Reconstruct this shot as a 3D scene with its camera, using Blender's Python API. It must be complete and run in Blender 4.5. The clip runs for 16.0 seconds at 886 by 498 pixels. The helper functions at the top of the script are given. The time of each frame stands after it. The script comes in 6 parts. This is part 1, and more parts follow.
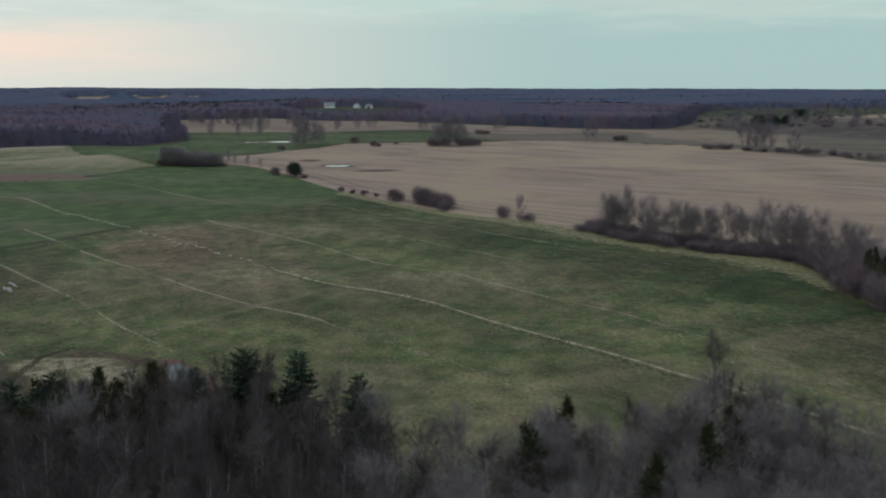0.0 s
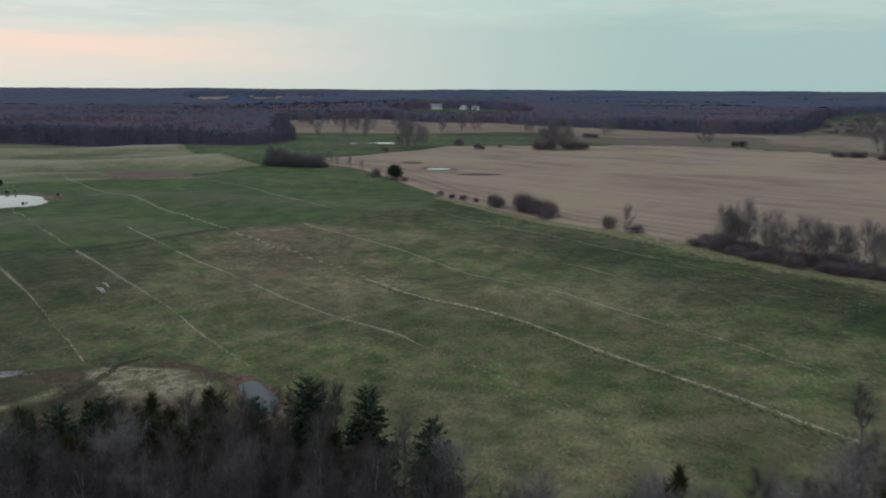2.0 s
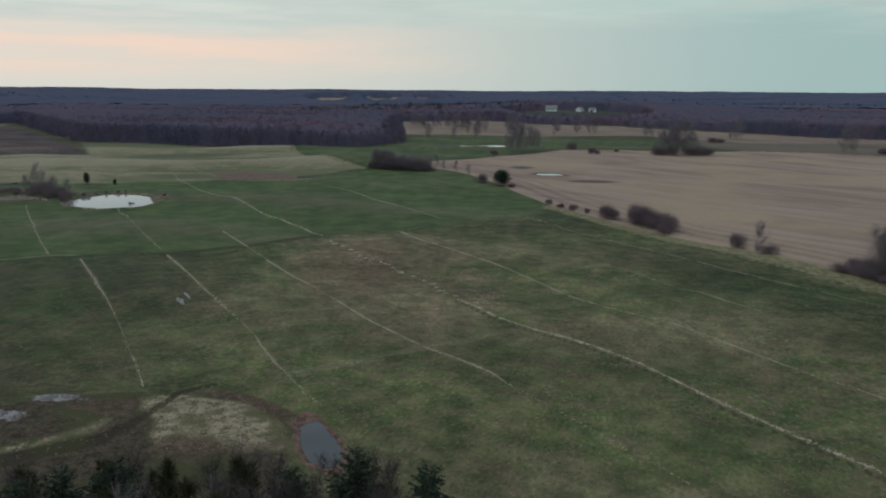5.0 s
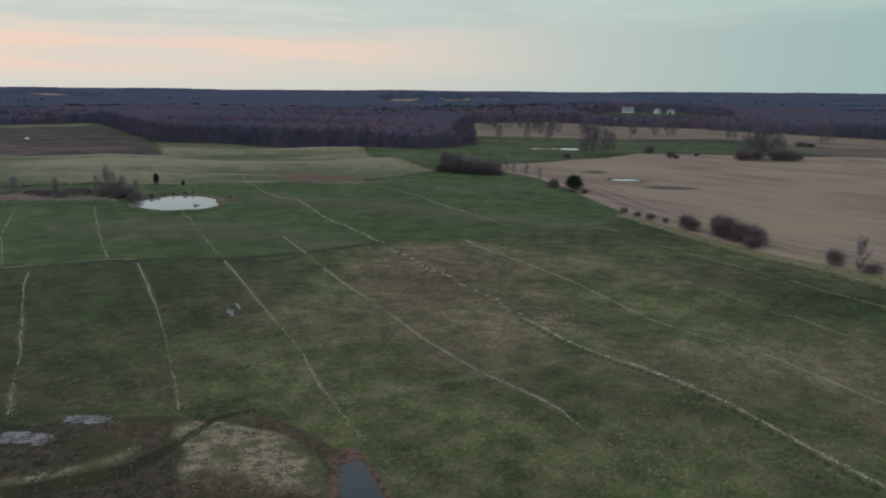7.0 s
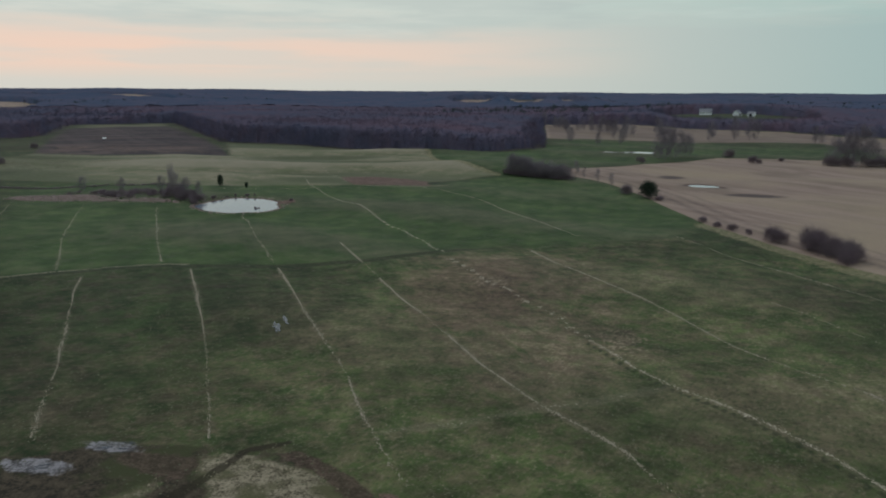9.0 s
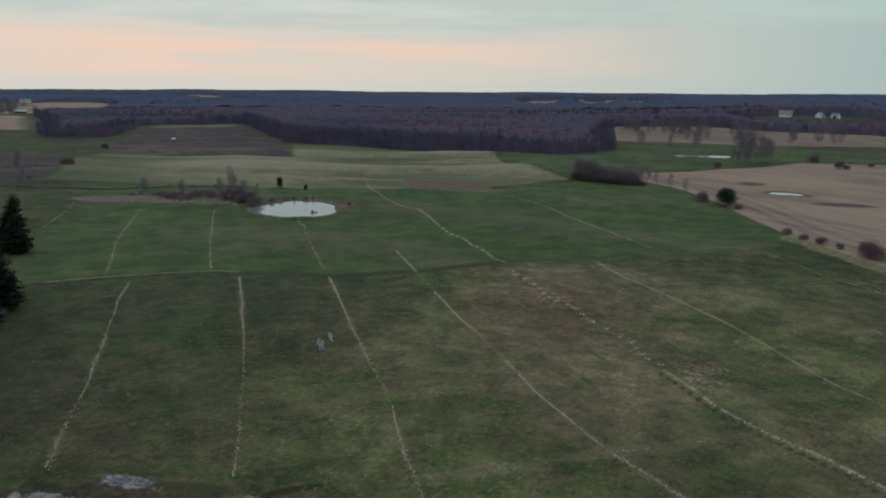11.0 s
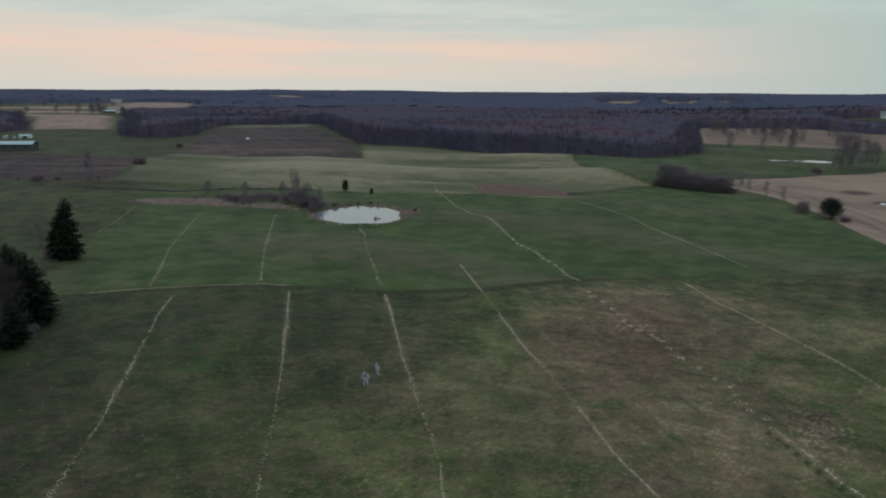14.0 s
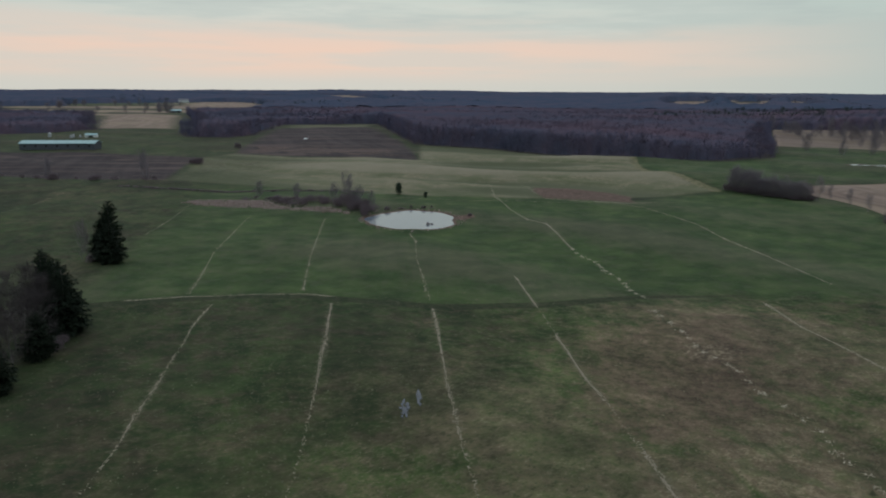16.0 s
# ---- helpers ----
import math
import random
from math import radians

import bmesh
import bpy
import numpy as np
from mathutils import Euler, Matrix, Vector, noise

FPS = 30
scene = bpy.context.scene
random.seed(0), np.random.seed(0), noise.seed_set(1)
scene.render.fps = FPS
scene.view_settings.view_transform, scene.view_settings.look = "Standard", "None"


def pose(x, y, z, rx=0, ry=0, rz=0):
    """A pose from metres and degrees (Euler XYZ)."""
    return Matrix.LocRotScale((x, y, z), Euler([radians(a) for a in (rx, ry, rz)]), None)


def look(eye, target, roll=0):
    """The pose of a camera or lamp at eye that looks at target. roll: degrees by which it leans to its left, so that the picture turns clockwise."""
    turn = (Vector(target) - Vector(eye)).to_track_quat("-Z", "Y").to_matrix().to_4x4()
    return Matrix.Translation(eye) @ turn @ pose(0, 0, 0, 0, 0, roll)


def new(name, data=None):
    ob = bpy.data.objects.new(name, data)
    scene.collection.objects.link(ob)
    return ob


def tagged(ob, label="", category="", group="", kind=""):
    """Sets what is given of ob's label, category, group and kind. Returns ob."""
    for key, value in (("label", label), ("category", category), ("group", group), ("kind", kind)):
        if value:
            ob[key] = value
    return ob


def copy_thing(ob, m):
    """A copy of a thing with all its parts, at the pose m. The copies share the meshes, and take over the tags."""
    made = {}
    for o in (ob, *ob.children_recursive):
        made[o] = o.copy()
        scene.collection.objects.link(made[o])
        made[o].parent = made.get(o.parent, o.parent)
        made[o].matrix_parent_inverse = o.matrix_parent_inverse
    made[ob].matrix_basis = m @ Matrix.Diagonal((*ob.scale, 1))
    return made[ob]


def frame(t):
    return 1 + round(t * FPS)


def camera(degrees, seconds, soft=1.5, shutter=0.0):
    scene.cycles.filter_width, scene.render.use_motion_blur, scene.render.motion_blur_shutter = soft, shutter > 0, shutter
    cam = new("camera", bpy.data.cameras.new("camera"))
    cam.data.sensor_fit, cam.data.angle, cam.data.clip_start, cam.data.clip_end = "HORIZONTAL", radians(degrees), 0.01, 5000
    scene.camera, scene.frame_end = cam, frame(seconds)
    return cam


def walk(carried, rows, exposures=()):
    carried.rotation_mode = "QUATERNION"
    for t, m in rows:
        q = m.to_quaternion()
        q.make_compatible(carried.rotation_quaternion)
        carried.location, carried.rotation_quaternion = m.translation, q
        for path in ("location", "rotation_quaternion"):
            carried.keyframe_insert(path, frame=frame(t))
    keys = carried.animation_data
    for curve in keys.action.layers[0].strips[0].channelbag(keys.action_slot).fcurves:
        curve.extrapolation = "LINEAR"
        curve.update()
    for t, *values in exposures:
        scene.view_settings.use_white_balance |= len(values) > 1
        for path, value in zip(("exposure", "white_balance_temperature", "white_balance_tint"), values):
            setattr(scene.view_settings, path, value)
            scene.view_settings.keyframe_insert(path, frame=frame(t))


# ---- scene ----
def view(x, y, z, down, lean, turn):
    """A camera pose: place, degrees below the horizon, lean, and turn to the left of +y."""
    return pose(x, y, z, 90 - down, 0, turn) @ pose(0, 0, 0, 0, 0, lean)


cam = camera(59.97, 16.0, soft=2.0, shutter=0.5)
PATH = [
    (0.0, view(0.00, -86.44, 39.88, 11.84, 0.09, -14.73)),
    (0.5, view(0.97, -83.90, 39.88, 11.80, 0.10, -12.83)),
    (1.0, view(1.93, -81.33, 39.88, 11.77, 0.18, -10.83)),
    (1.5, view(2.86, -78.74, 39.89, 11.76, 0.21, -8.84)),
    (2.0, view(3.75, -76.13, 39.89, 11.75, 0.32, -6.85)),
    (2.5, view(4.57, -73.50, 39.90, 11.74, 0.34, -5.26)),
    (3.0, view(5.31, -70.85, 39.91, 11.73, 0.33, -3.82)),
    (3.5, view(5.96, -68.17, 39.92, 11.72, 0.33, -2.41)),
    (4.0, view(6.55, -65.48, 39.93, 11.71, 0.34, -1.05)),
    (6.5, view(8.13, -51.84, 40.05, 11.68, 0.35, 5.69)),
    (7.0, view(8.22, -49.09, 40.06, 11.67, 0.37, 7.04)),
    (7.5, view(8.27, -46.35, 40.07, 11.66, 0.40, 8.38)),
    (8.0, view(8.27, -43.61, 40.08, 11.64, 0.38, 9.68)),
    (8.5, view(8.22, -40.86, 40.09, 11.64, 0.39, 10.95)),
    (9.0, view(8.13, -38.12, 40.09, 11.63, 0.38, 12.25)),
    (11.5, view(6.44, -24.36, 40.05, 11.60, 0.39, 18.09)),
    (12.0, view(5.89, -21.63, 40.03, 11.62, 0.41, 18.77)),
    (12.5, view(5.32, -18.91, 40.01, 11.62, 0.37, 19.64)),
    (13.0, view(4.72, -16.19, 39.98, 11.61, 0.35, 20.72)),
    (13.5, view(4.08, -13.49, 39.96, 11.61, 0.33, 21.84)),
    (14.0, view(3.36, -10.78, 39.94, 11.61, 0.31, 22.94)),
    (14.5, view(2.58, -8.07, 39.92, 11.61, 0.34, 24.07)),
    (15.0, view(1.74, -5.37, 39.89, 11.61, 0.36, 25.18)),
    (15.5, view(0.88, -2.68, 39.87, 11.62, 0.35, 26.29)),
    (16.0, view(0.00, 0.00, 39.84, 11.63, 0.30, 27.43)),
]
walk(cam, PATH, [(0, 0.33), (3, 0.25), (8, 0.09), (16, 0.05)])

# ---- sky and light ----
GLOW = radians(40)  # where the sunset glow lies, to the left of +y


def srgb(r, g, b):
    """Linear colour from 0-255 values."""
    return tuple((v / 255 / 12.92) if v < 10 else ((v / 255 + 0.055) / 1.055) ** 2.4 for v in (r, g, b)) + (1.0,)


def plug(nt, socket, value):
    if isinstance(value, bpy.types.NodeSocket):
        nt.links.new(value, socket)
    else:
        socket.default_value = value


def calc(nt, op, a, b=0.0, clamp=False):
    n = nt.nodes.new("ShaderNodeMath")
    n.operation, n.use_clamp = op, clamp
    plug(nt, n.inputs[0], a)
    plug(nt, n.inputs[1], b)
    return n.outputs[0]


def remap(nt, v, a, b, c=0.0, d=1.0):
    n = nt.nodes.new("ShaderNodeMapRange")
    n.interpolation_type = "SMOOTHSTEP"
    plug(nt, n.inputs["Value"], v)
    for key, val in (("From Min", a), ("From Max", b), ("To Min", c), ("To Max", d)):
        n.inputs[key].default_value = val
    return n.outputs["Result"]


def blend(nt, fac, a, b):
    n = nt.nodes.new("ShaderNodeMix")
    n.data_type = "RGBA"
    plug(nt, n.inputs[0], fac)
    plug(nt, n.inputs[6], a if not isinstance(a, tuple) or len(a) == 4 else (*a, 1))
    plug(nt, n.inputs[7], b if not isinstance(b, tuple) or len(b) == 4 else (*b, 1))
    return n.outputs[2]


def cloudy(nt, vec, scale, detail=3.0, rough=0.55):
    n = nt.nodes.new("ShaderNodeTexNoise")
    plug(nt, n.inputs["Vector"], vec)
    n.inputs["Scale"].default_value, n.inputs["Detail"].default_value, n.inputs["Roughness"].default_value = scale, detail, rough
    return n.outputs["Fac"]


def stretched(nt, vec, scale, turn=0.0, shift=(0, 0, 0)):
    first, n = nt.nodes.new("ShaderNodeMapping"), nt.nodes.new("ShaderNodeMapping")
    plug(nt, first.inputs["Vector"], vec)
    first.inputs["Rotation"].default_value = (0, 0, turn)
    nt.links.new(first.outputs[0], n.inputs["Vector"])
    n.inputs["Scale"].default_value, n.inputs["Location"].default_value = scale, shift
    return n.outputs[0]


world = bpy.data.worlds.new("overcast_dusk")
scene.world = world
world.use_nodes = True
wt = world.node_tree
bg = wt.nodes["Background"]
sky = wt.nodes.new("ShaderNodeTexSky")
sky.sky_type, sky.sun_disc, sky.sun_elevation, sky.sun_rotation = "NISHITA", False, radians(46), -GLOW
way = wt.nodes.new("ShaderNodeTexCoord").outputs["Generated"]
sep = wt.nodes.new("ShaderNodeSeparateXYZ")
wt.links.new(way, sep.inputs[0])
up = sep.outputs[2]
to_glow = calc(wt, "ADD", calc(wt, "MULTIPLY", sep.outputs[0], -math.sin(GLOW)), calc(wt, "MULTIPLY", sep.outputs[1], math.cos(GLOW)))
near_glow = remap(wt, to_glow, 0.40, 1.10)
low = blend(wt, near_glow, srgb(152, 177, 176), srgb(209, 206, 197))
streaks = cloudy(wt, stretched(wt, way, (2.2, 2.2, 26)), 1.6, 4, 0.5)
band = calc(wt, "MULTIPLY", remap(wt, up, 0.004, 0.036), remap(wt, up, 0.100, 0.045))
band = calc(wt, "MULTIPLY", calc(wt, "MULTIPLY", band, remap(wt, to_glow, 0.70, 1.04)), remap(wt, streaks, 0.36, 0.60, 0.30, 1.0))
low = blend(wt, band, low, srgb(233, 203, 185))
cover = blend(wt, near_glow, srgb(162, 187, 182), srgb(202, 208, 200))
billow = cloudy(wt, stretched(wt, way, (1.5, 1.5, 14), 0, (3.1, 0.7, 0)), 2.4, 5, 0.55)
wisps = cloudy(wt, stretched(wt, way, (3.4, 3.4, 34), 0, (1.3, 2.7, 0.4)), 1.5, 6, 0.6)
cover = blend(wt, remap(wt, billow, 0.43, 0.57), cover, blend(wt, near_glow, srgb(170, 187, 182), srgb(193, 200, 194)))
cover = blend(wt, calc(wt, "MULTIPLY", remap(wt, wisps, 0.48, 0.72), 0.40), cover, blend(wt, near_glow, srgb(184, 205, 199), srgb(222, 222, 212)))
cover = blend(wt, calc(wt, "MULTIPLY", remap(wt, wisps, 0.48, 0.28), 0.35), cover, blend(wt, near_glow, srgb(154, 172, 171), srgb(176, 186, 184)))
base_of_cloud = calc(wt, "ADD", up, calc(wt, "MULTIPLY", calc(wt, "SUBTRACT", billow, 0.5), 0.11))
low = blend(wt, remap(wt, base_of_cloud, 0.062, 0.10), low, cover)
high = blend(wt, remap(wt, billow, 0.35, 0.65), (0.46, 0.55, 0.64), (0.59, 0.68, 0.76))
low = blend(wt, remap(wt, up, 0.14, 0.5), low, high)
clear = wt.nodes.new("ShaderNodeVectorMath")
clear.operation = "SCALE"
wt.links.new(sky.outputs[0], clear.inputs[0])
clear.inputs["Scale"].default_value = 0.1
wt.links.new(blend(wt, 0.02, low, clear.outputs[0]), bg.inputs[0])
bg.inputs[1].default_value = 1.0

sun = new("sun", bpy.data.lights.new("sun", "SUN"))
sun.data.energy, sun.data.angle, sun.data.color = 0.5, radians(14), (1.0, 0.94, 0.88)
sun.matrix_basis = look((-math.sin(GLOW) * 100, math.cos(GLOW) * 100, 105), (0, 0, 0))


# ---- plan of the land ----
def smooth(v, a, b):
    s = np.clip((np.asarray(v, float) - a) / (b - a), 0, 1)
    return s * s * (3 - 2 * s)


def mound(x, y, cx, cy, wide):
    return np.exp(-((x - cx) ** 2 + (y - cy) ** 2) / (2 * wide * wide))


# clearings in the far woods: centre and half-lengths
CLEARINGS = [(-262, 1462, 34, 42), (-214, 1545, 30, 38), (-160, 1478, 26, 40), (-108, 1548, 38, 40), (-66, 1480, 16, 26), (-26, 1575, 24, 36), (-1076, 1562, 90, 60), (142, 900, 78, 92), (700, 1500, 160, 60),
             (1500, 1300, 330, 110), (900, 2300, 260, 120), (500, 3700, 420, 130), (1700, 2900, 300, 120), (-2300, 2500, 300, 140)]

# ponds: centre, half-lengths, turn in degrees
PONDS = [(-114.8, 200.6, 13.2, 17.0, 32), (25.0, 440.0, 9.5, 7.0, 10), (8.0, 436.0, 6.0, 3.0, 0), (45.5, 290.5, 6.0, 4.2, -15), (-9.0, 21.7, 1.9, 6.2, 23)]


def pond_reach(x, y, p):
    """About 1 at the shore of pond p, less within."""
    cx, cy, a, b, turn = p
    c, s = math.cos(radians(turn)), math.sin(radians(turn))
    u, v = (x - cx) * c + (y - cy) * s, -(x - cx) * s + (y - cy) * c
    th = np.arctan2(v / b, u / a)
    return np.hypot(u / a, v / b) / (1 + 0.05 * np.sin(3 * th + cx) + 0.035 * np.sin(5 * th + cy) + 0.02 * np.sin(9 * th))


def swell(x, y):
    """Long low waves of the pasture."""
    return 0.42 * np.sin(y / 9.5 + x / 70 + 0.9 * np.sin(x / 31 + 1)) * (0.6 + 0.4 * np.sin(x / 43 + y / 60))


def ridges(x, y):
    """Short folds of the pale hills."""
    return np.sin(y / 6.4 - x / 48 + 1.3 * np.sin(x / 37 + 0.6)) * (0.6 + 0.4 * np.sin(x / 29 - y / 51))


def rolling(x, y):
    """Height of the land without its ponds."""
    x, y = np.asarray(x, float), np.asarray(y, float)
    r = np.hypot(x, y + 40)
    z = 5 * smooth(r, 100, 550)
    hills = np.exp(-(((x + 120) / 130) ** 2 + ((y - 335) / 75) ** 2) ** 2)
    z = z + hills * (1.5 * np.sin(x / 30 + y / 37) + 1.25 * np.sin(y / 13 - x / 60) + 0.8)
    z = z + hills * 1.0 * ridges(x, y)
    z = z + (0.35 * np.sin(x / 17 + 1) * np.sin(y / 21 + 0.5) + swell(x, y)) * smooth(r, 60, 150) + 0.10 * np.sin(x / 5.3 + y / 9.1) * np.sin(y / 6.7 - x / 11)
    z = z + 1.2 * smooth(x, 60, 200) * np.sin(x / 60 + y / 45) * smooth(y, 120, 260)
    far = smooth(r, 700, 1800)
    z = z + far * (2.5 * np.sin(x / 310 + 1) * np.sin(y / 420) + 1.5 * np.sin(x / 130 + y / 170))
    z = z + 9 * mound(x, y, 150, 985, 120) + 10 * mound(x, y, -1190, 1270, 160)
    az = np.degrees(np.arctan2(-x, y + 40))
    z = z + 19 * smooth(r, 1390, 1600) * smooth(r, 2500, 1800) * smooth(az, -2, 3) * smooth(az, 15, 11)
    z = z + 15 * smooth(r, 1780, 1980) * smooth(r, 2800, 2200) * smooth(az, 29, 33) * smooth(az, 40, 36)
    for cx, cy, a, b in CLEARINGS:
        z = z + 7 * np.exp(-1.1 * (((x - cx) / a) ** 2 + ((y - cy) / b) ** 2)) * (math.hypot(cx, cy) > 1700)
    z = z + 20 * smooth(r, 2400, 4700) + 7 * mound(x, y, -2750, 3900, 420) + 5 * mound(x, y, -2050, 4300, 260)
    return z


LEVEL = [float(rolling(p[0], p[1])) - 0.12 for p in PONDS]


def land(x, y):
    """Height of the ground."""
    z = rolling(x, y)
    for p, lev in zip(PONDS, LEVEL):
        d = pond_reach(x, y, p)
        z = np.where(d < 1.6, lev + 0.10 + (z - lev - 0.10) * smooth(d, 1.1, 1.6), z)
        z = z - 0.6 * smooth(d, 1.06, 0.86)
    return z


def inside(poly, x, y):
    """Metres inside (+) or outside (-) a closed outline."""
    p = np.array(poly, float)
    best, odd = np.full(np.shape(x), 1e9), np.zeros(np.shape(x), bool)
    for (ax, ay), (bx, by) in zip(p, np.roll(p, -1, 0)):
        dx, dy = bx - ax, by - ay
        t = np.clip(((x - ax) * dx + (y - ay) * dy) / (dx * dx + dy * dy), 0, 1)
        best = np.minimum(best, np.hypot(x - ax - t * dx, y - ay - t * dy))
        if dy:
            odd ^= ((ay > y) != (by > y)) & (x < (y - ay) * dx / dy + ax)
    return np.where(odd, best, -best)


def from_line(line, x, y):
    best = np.full(np.shape(x), 1e9)
    for (ax, ay), (bx, by) in zip(line[:-1], line[1:]):
        dx, dy = bx - ax, by - ay
        t = np.clip(((x - ax) * dx + (y - ay) * dy) / (dx * dx + dy * dy), 0, 1)
        best = np.minimum(best, np.hypot(x - ax - t * dx, y - ay - t * dy))
    return best


HEDGE = [(-16, 318), (8, 284), (21, 256), (26, 238), (38, 200), (50, 176), (65, 152), (79, 133), (91, 115), (97.5, 103), (108.5, 86), (117, 73), (124, 58), (124, 35), (140, -60)]
CROP = HEDGE + [(460, -60), (430, 180), (322, 239), (292, 322), (246, 381), (180, 419), (113, 413), (66, 415), (32, 376), (-1, 342)]
CROP_BEYOND = [(-62, 790), (27, 795), (79, 735), (155, 715), (243, 630), (330, 540), (330, 470), (195, 467), (150, 545), (21, 548), (-41, 560)]
PALE = [(-310, 337), (-264, 333), (-231, 339), (-200, 357), (-255, 452), (-190, 436), (-110, 400), (-98, 404), (-86, 366), (-66, 334), (-42, 307), (-70, 276), (-98, 256), (-150, 240), (-200, 236), (-246, 226), (-303, 302)]
SOIL = [(-310, 337), (-472, 570), (-418, 650), (-268, 457), (-200, 357), (-231, 339), (-264, 333)]
SOIL_HEAD = [(-462, 567), (-411, 642), (-440, 690), (-500, 615)]
SOIL_WEST = [(-520, 200), (-420, 268), (-380, 293), (-303, 301), (-246, 226), (-277, 212), (-319, 203), (-420, 160)]
SOIL_PATCH = [(-110, 289), (-103, 272), (-94, 260), (-80, 260), (-63, 264), (-68, 282), (-80, 292), (-97, 296)]
CROP_WEST = [(-544, 512), (-599, 479), (-720, 580), (-956, 774), (-891, 852)]
STRIP_WEST = [(-960, 778), (-1040, 690), (-1200, 780), (-1426, 926), (-1260, 1085), (-1215, 1180), (-1100, 1110), (-1010, 960), (-900, 852)]
HILL_WEST = [(-1010, 960), (-830, 900), (-1040, 1220), (-1160, 1303), (-1252, 1320), (-1215, 1185), (-1100, 1110)]
CROP_EAST = [(620, 624), (776, 804), (900, 790), (800, 600), (658, 585)]
GREEN_EAST = [(463, 640), (530, 720), (590, 712), (520, 625)]
FALLOW_EAST = [(270, 400), (335, 535), (400, 534), (468, 520), (493, 494), (408, 396), (330, 302), (300, 345)]
GREEN_VERGE = [(338, 258), (350, 302), (430, 335), (480, 270), (400, 225)]
RUSSET = [(-37, 116), (-30, 134), (-22, 141), (-10, 142), (-6, 120), (-5, 102), (-10, 86), (-22, 82), (-30, 96)]
POND_DITCH = [(-247, 205), (-227, 212), (-213, 214), (-205, 216), (-189, 229), (-170, 240), (-158, 240)]
DRY = [(-38, 135), (-31, 146), (-7, 158), (10, 127), (14, 94), (17, 74), (5, 57), (-12, 57), (-23, 89)]
MARSH = [(-75, 24), (-54, 29), (-48, 33.5), (-36, 36), (-31, 35), (-29, 37), (-22, 36), (-13, 29), (-11, 24), (-12, 14), (-20, 8), (-75, 4)]
STRAW = [(-35.1, 33.7), (-30.4, 35.6), (-24.1, 33.9), (-20.5, 32.9), (-17.5, 30.2), (-14.6, 27), (-12.4, 22.2), (-12.2, 19.5), (-18, 19), (-26.2, 18.4), (-29.4, 22.8), (-30.3, 27.1), (-33.7, 30.1)]
STRAW_WEST = [(-36.6, 29), (-35.4, 26.5), (-36, 22.8), (-40.5, 19.2), (-45.1, 16.6), (-58, 12), (-58, 15), (-46, 19), (-41.5, 21.6), (-38.6, 25)]
DITCH = [(-27, 39), (-30.7, 36.3), (-31.4, 32.3), (-32.1, 28.9), (-33.2, 24.8), (-34.9, 21.4), (-39.2, 18.5), (-44.2, 15.1), (-54, 11)]
ARM = [(-25.1, 36.3), (-20.9, 34.1), (-17.5, 31.7), (-14.9, 29.3), (-12.4, 27)]
PASTURE = [(-130, 84), (-118, 97), (-110, 105.5), (-101, 112.5), (-91, 118), (-66, 124), (-47, 134), (-32, 148), (-16, 159), (8, 167), (26, 179), (38, 200), (26, 238), (8, 280), (-15, 315), (-38, 307), (-66, 266),
           (-98, 258), (-150, 242), (-200, 238), (-215, 215), (-175, 160), (-135, 100)]
LUSH = [(-98, 402), (-53, 428), (-33, 440), (-20, 330), (-38, 307), (-66, 334), (-86, 366)]
GROVE = [(-48, -7), (-25, -4.5), (-14, -2.3), (3, -3.2), (7, -7), (10, -13), (14, -21), (24, -22), (42, -21), (51, -16), (54, -24), (60, -44), (40, -50), (-10, -38), (-48, -30)]
REEDS = [(-198, 190), (-199, 196), (-193, 200), (-171, 207), (-152, 204), (-138, 201), (-137, 198.5), (-156, 195.5), (-189, 188.5)]
OPEN = [(-1500, 250), (-900, 330), (-575, 370), (-575, 462), (-640, 505), (-780, 620), (-960, 760), (-1040, 690), (-1200, 780), (-1426, 926), (-1330, 1003), (-1557, 1173),
        (-1391, 1367), (-1252, 1325), (-1160, 1306), (-1040, 1220), (-815, 905), (-872, 850), (-688, 680), (-549, 546), (-473, 452),
        (-433, 421), (-404, 431), (-411, 470), (-512, 632), (-450, 708), (-275, 474), (-255, 449), (-195, 433), (-132, 413), (-100, 402), (-53, 429), (-33, 460), (-45, 560), (-62, 790),
        (27, 800), (79, 740), (155, 720), (243, 640), (286, 580), (327, 545), (386, 545), (430, 590), (545, 760), (640, 900), (800, 1080), (1000, 1130), (1200, 1100), (1500, 1050), (1500, -700), (-1500, -700)]
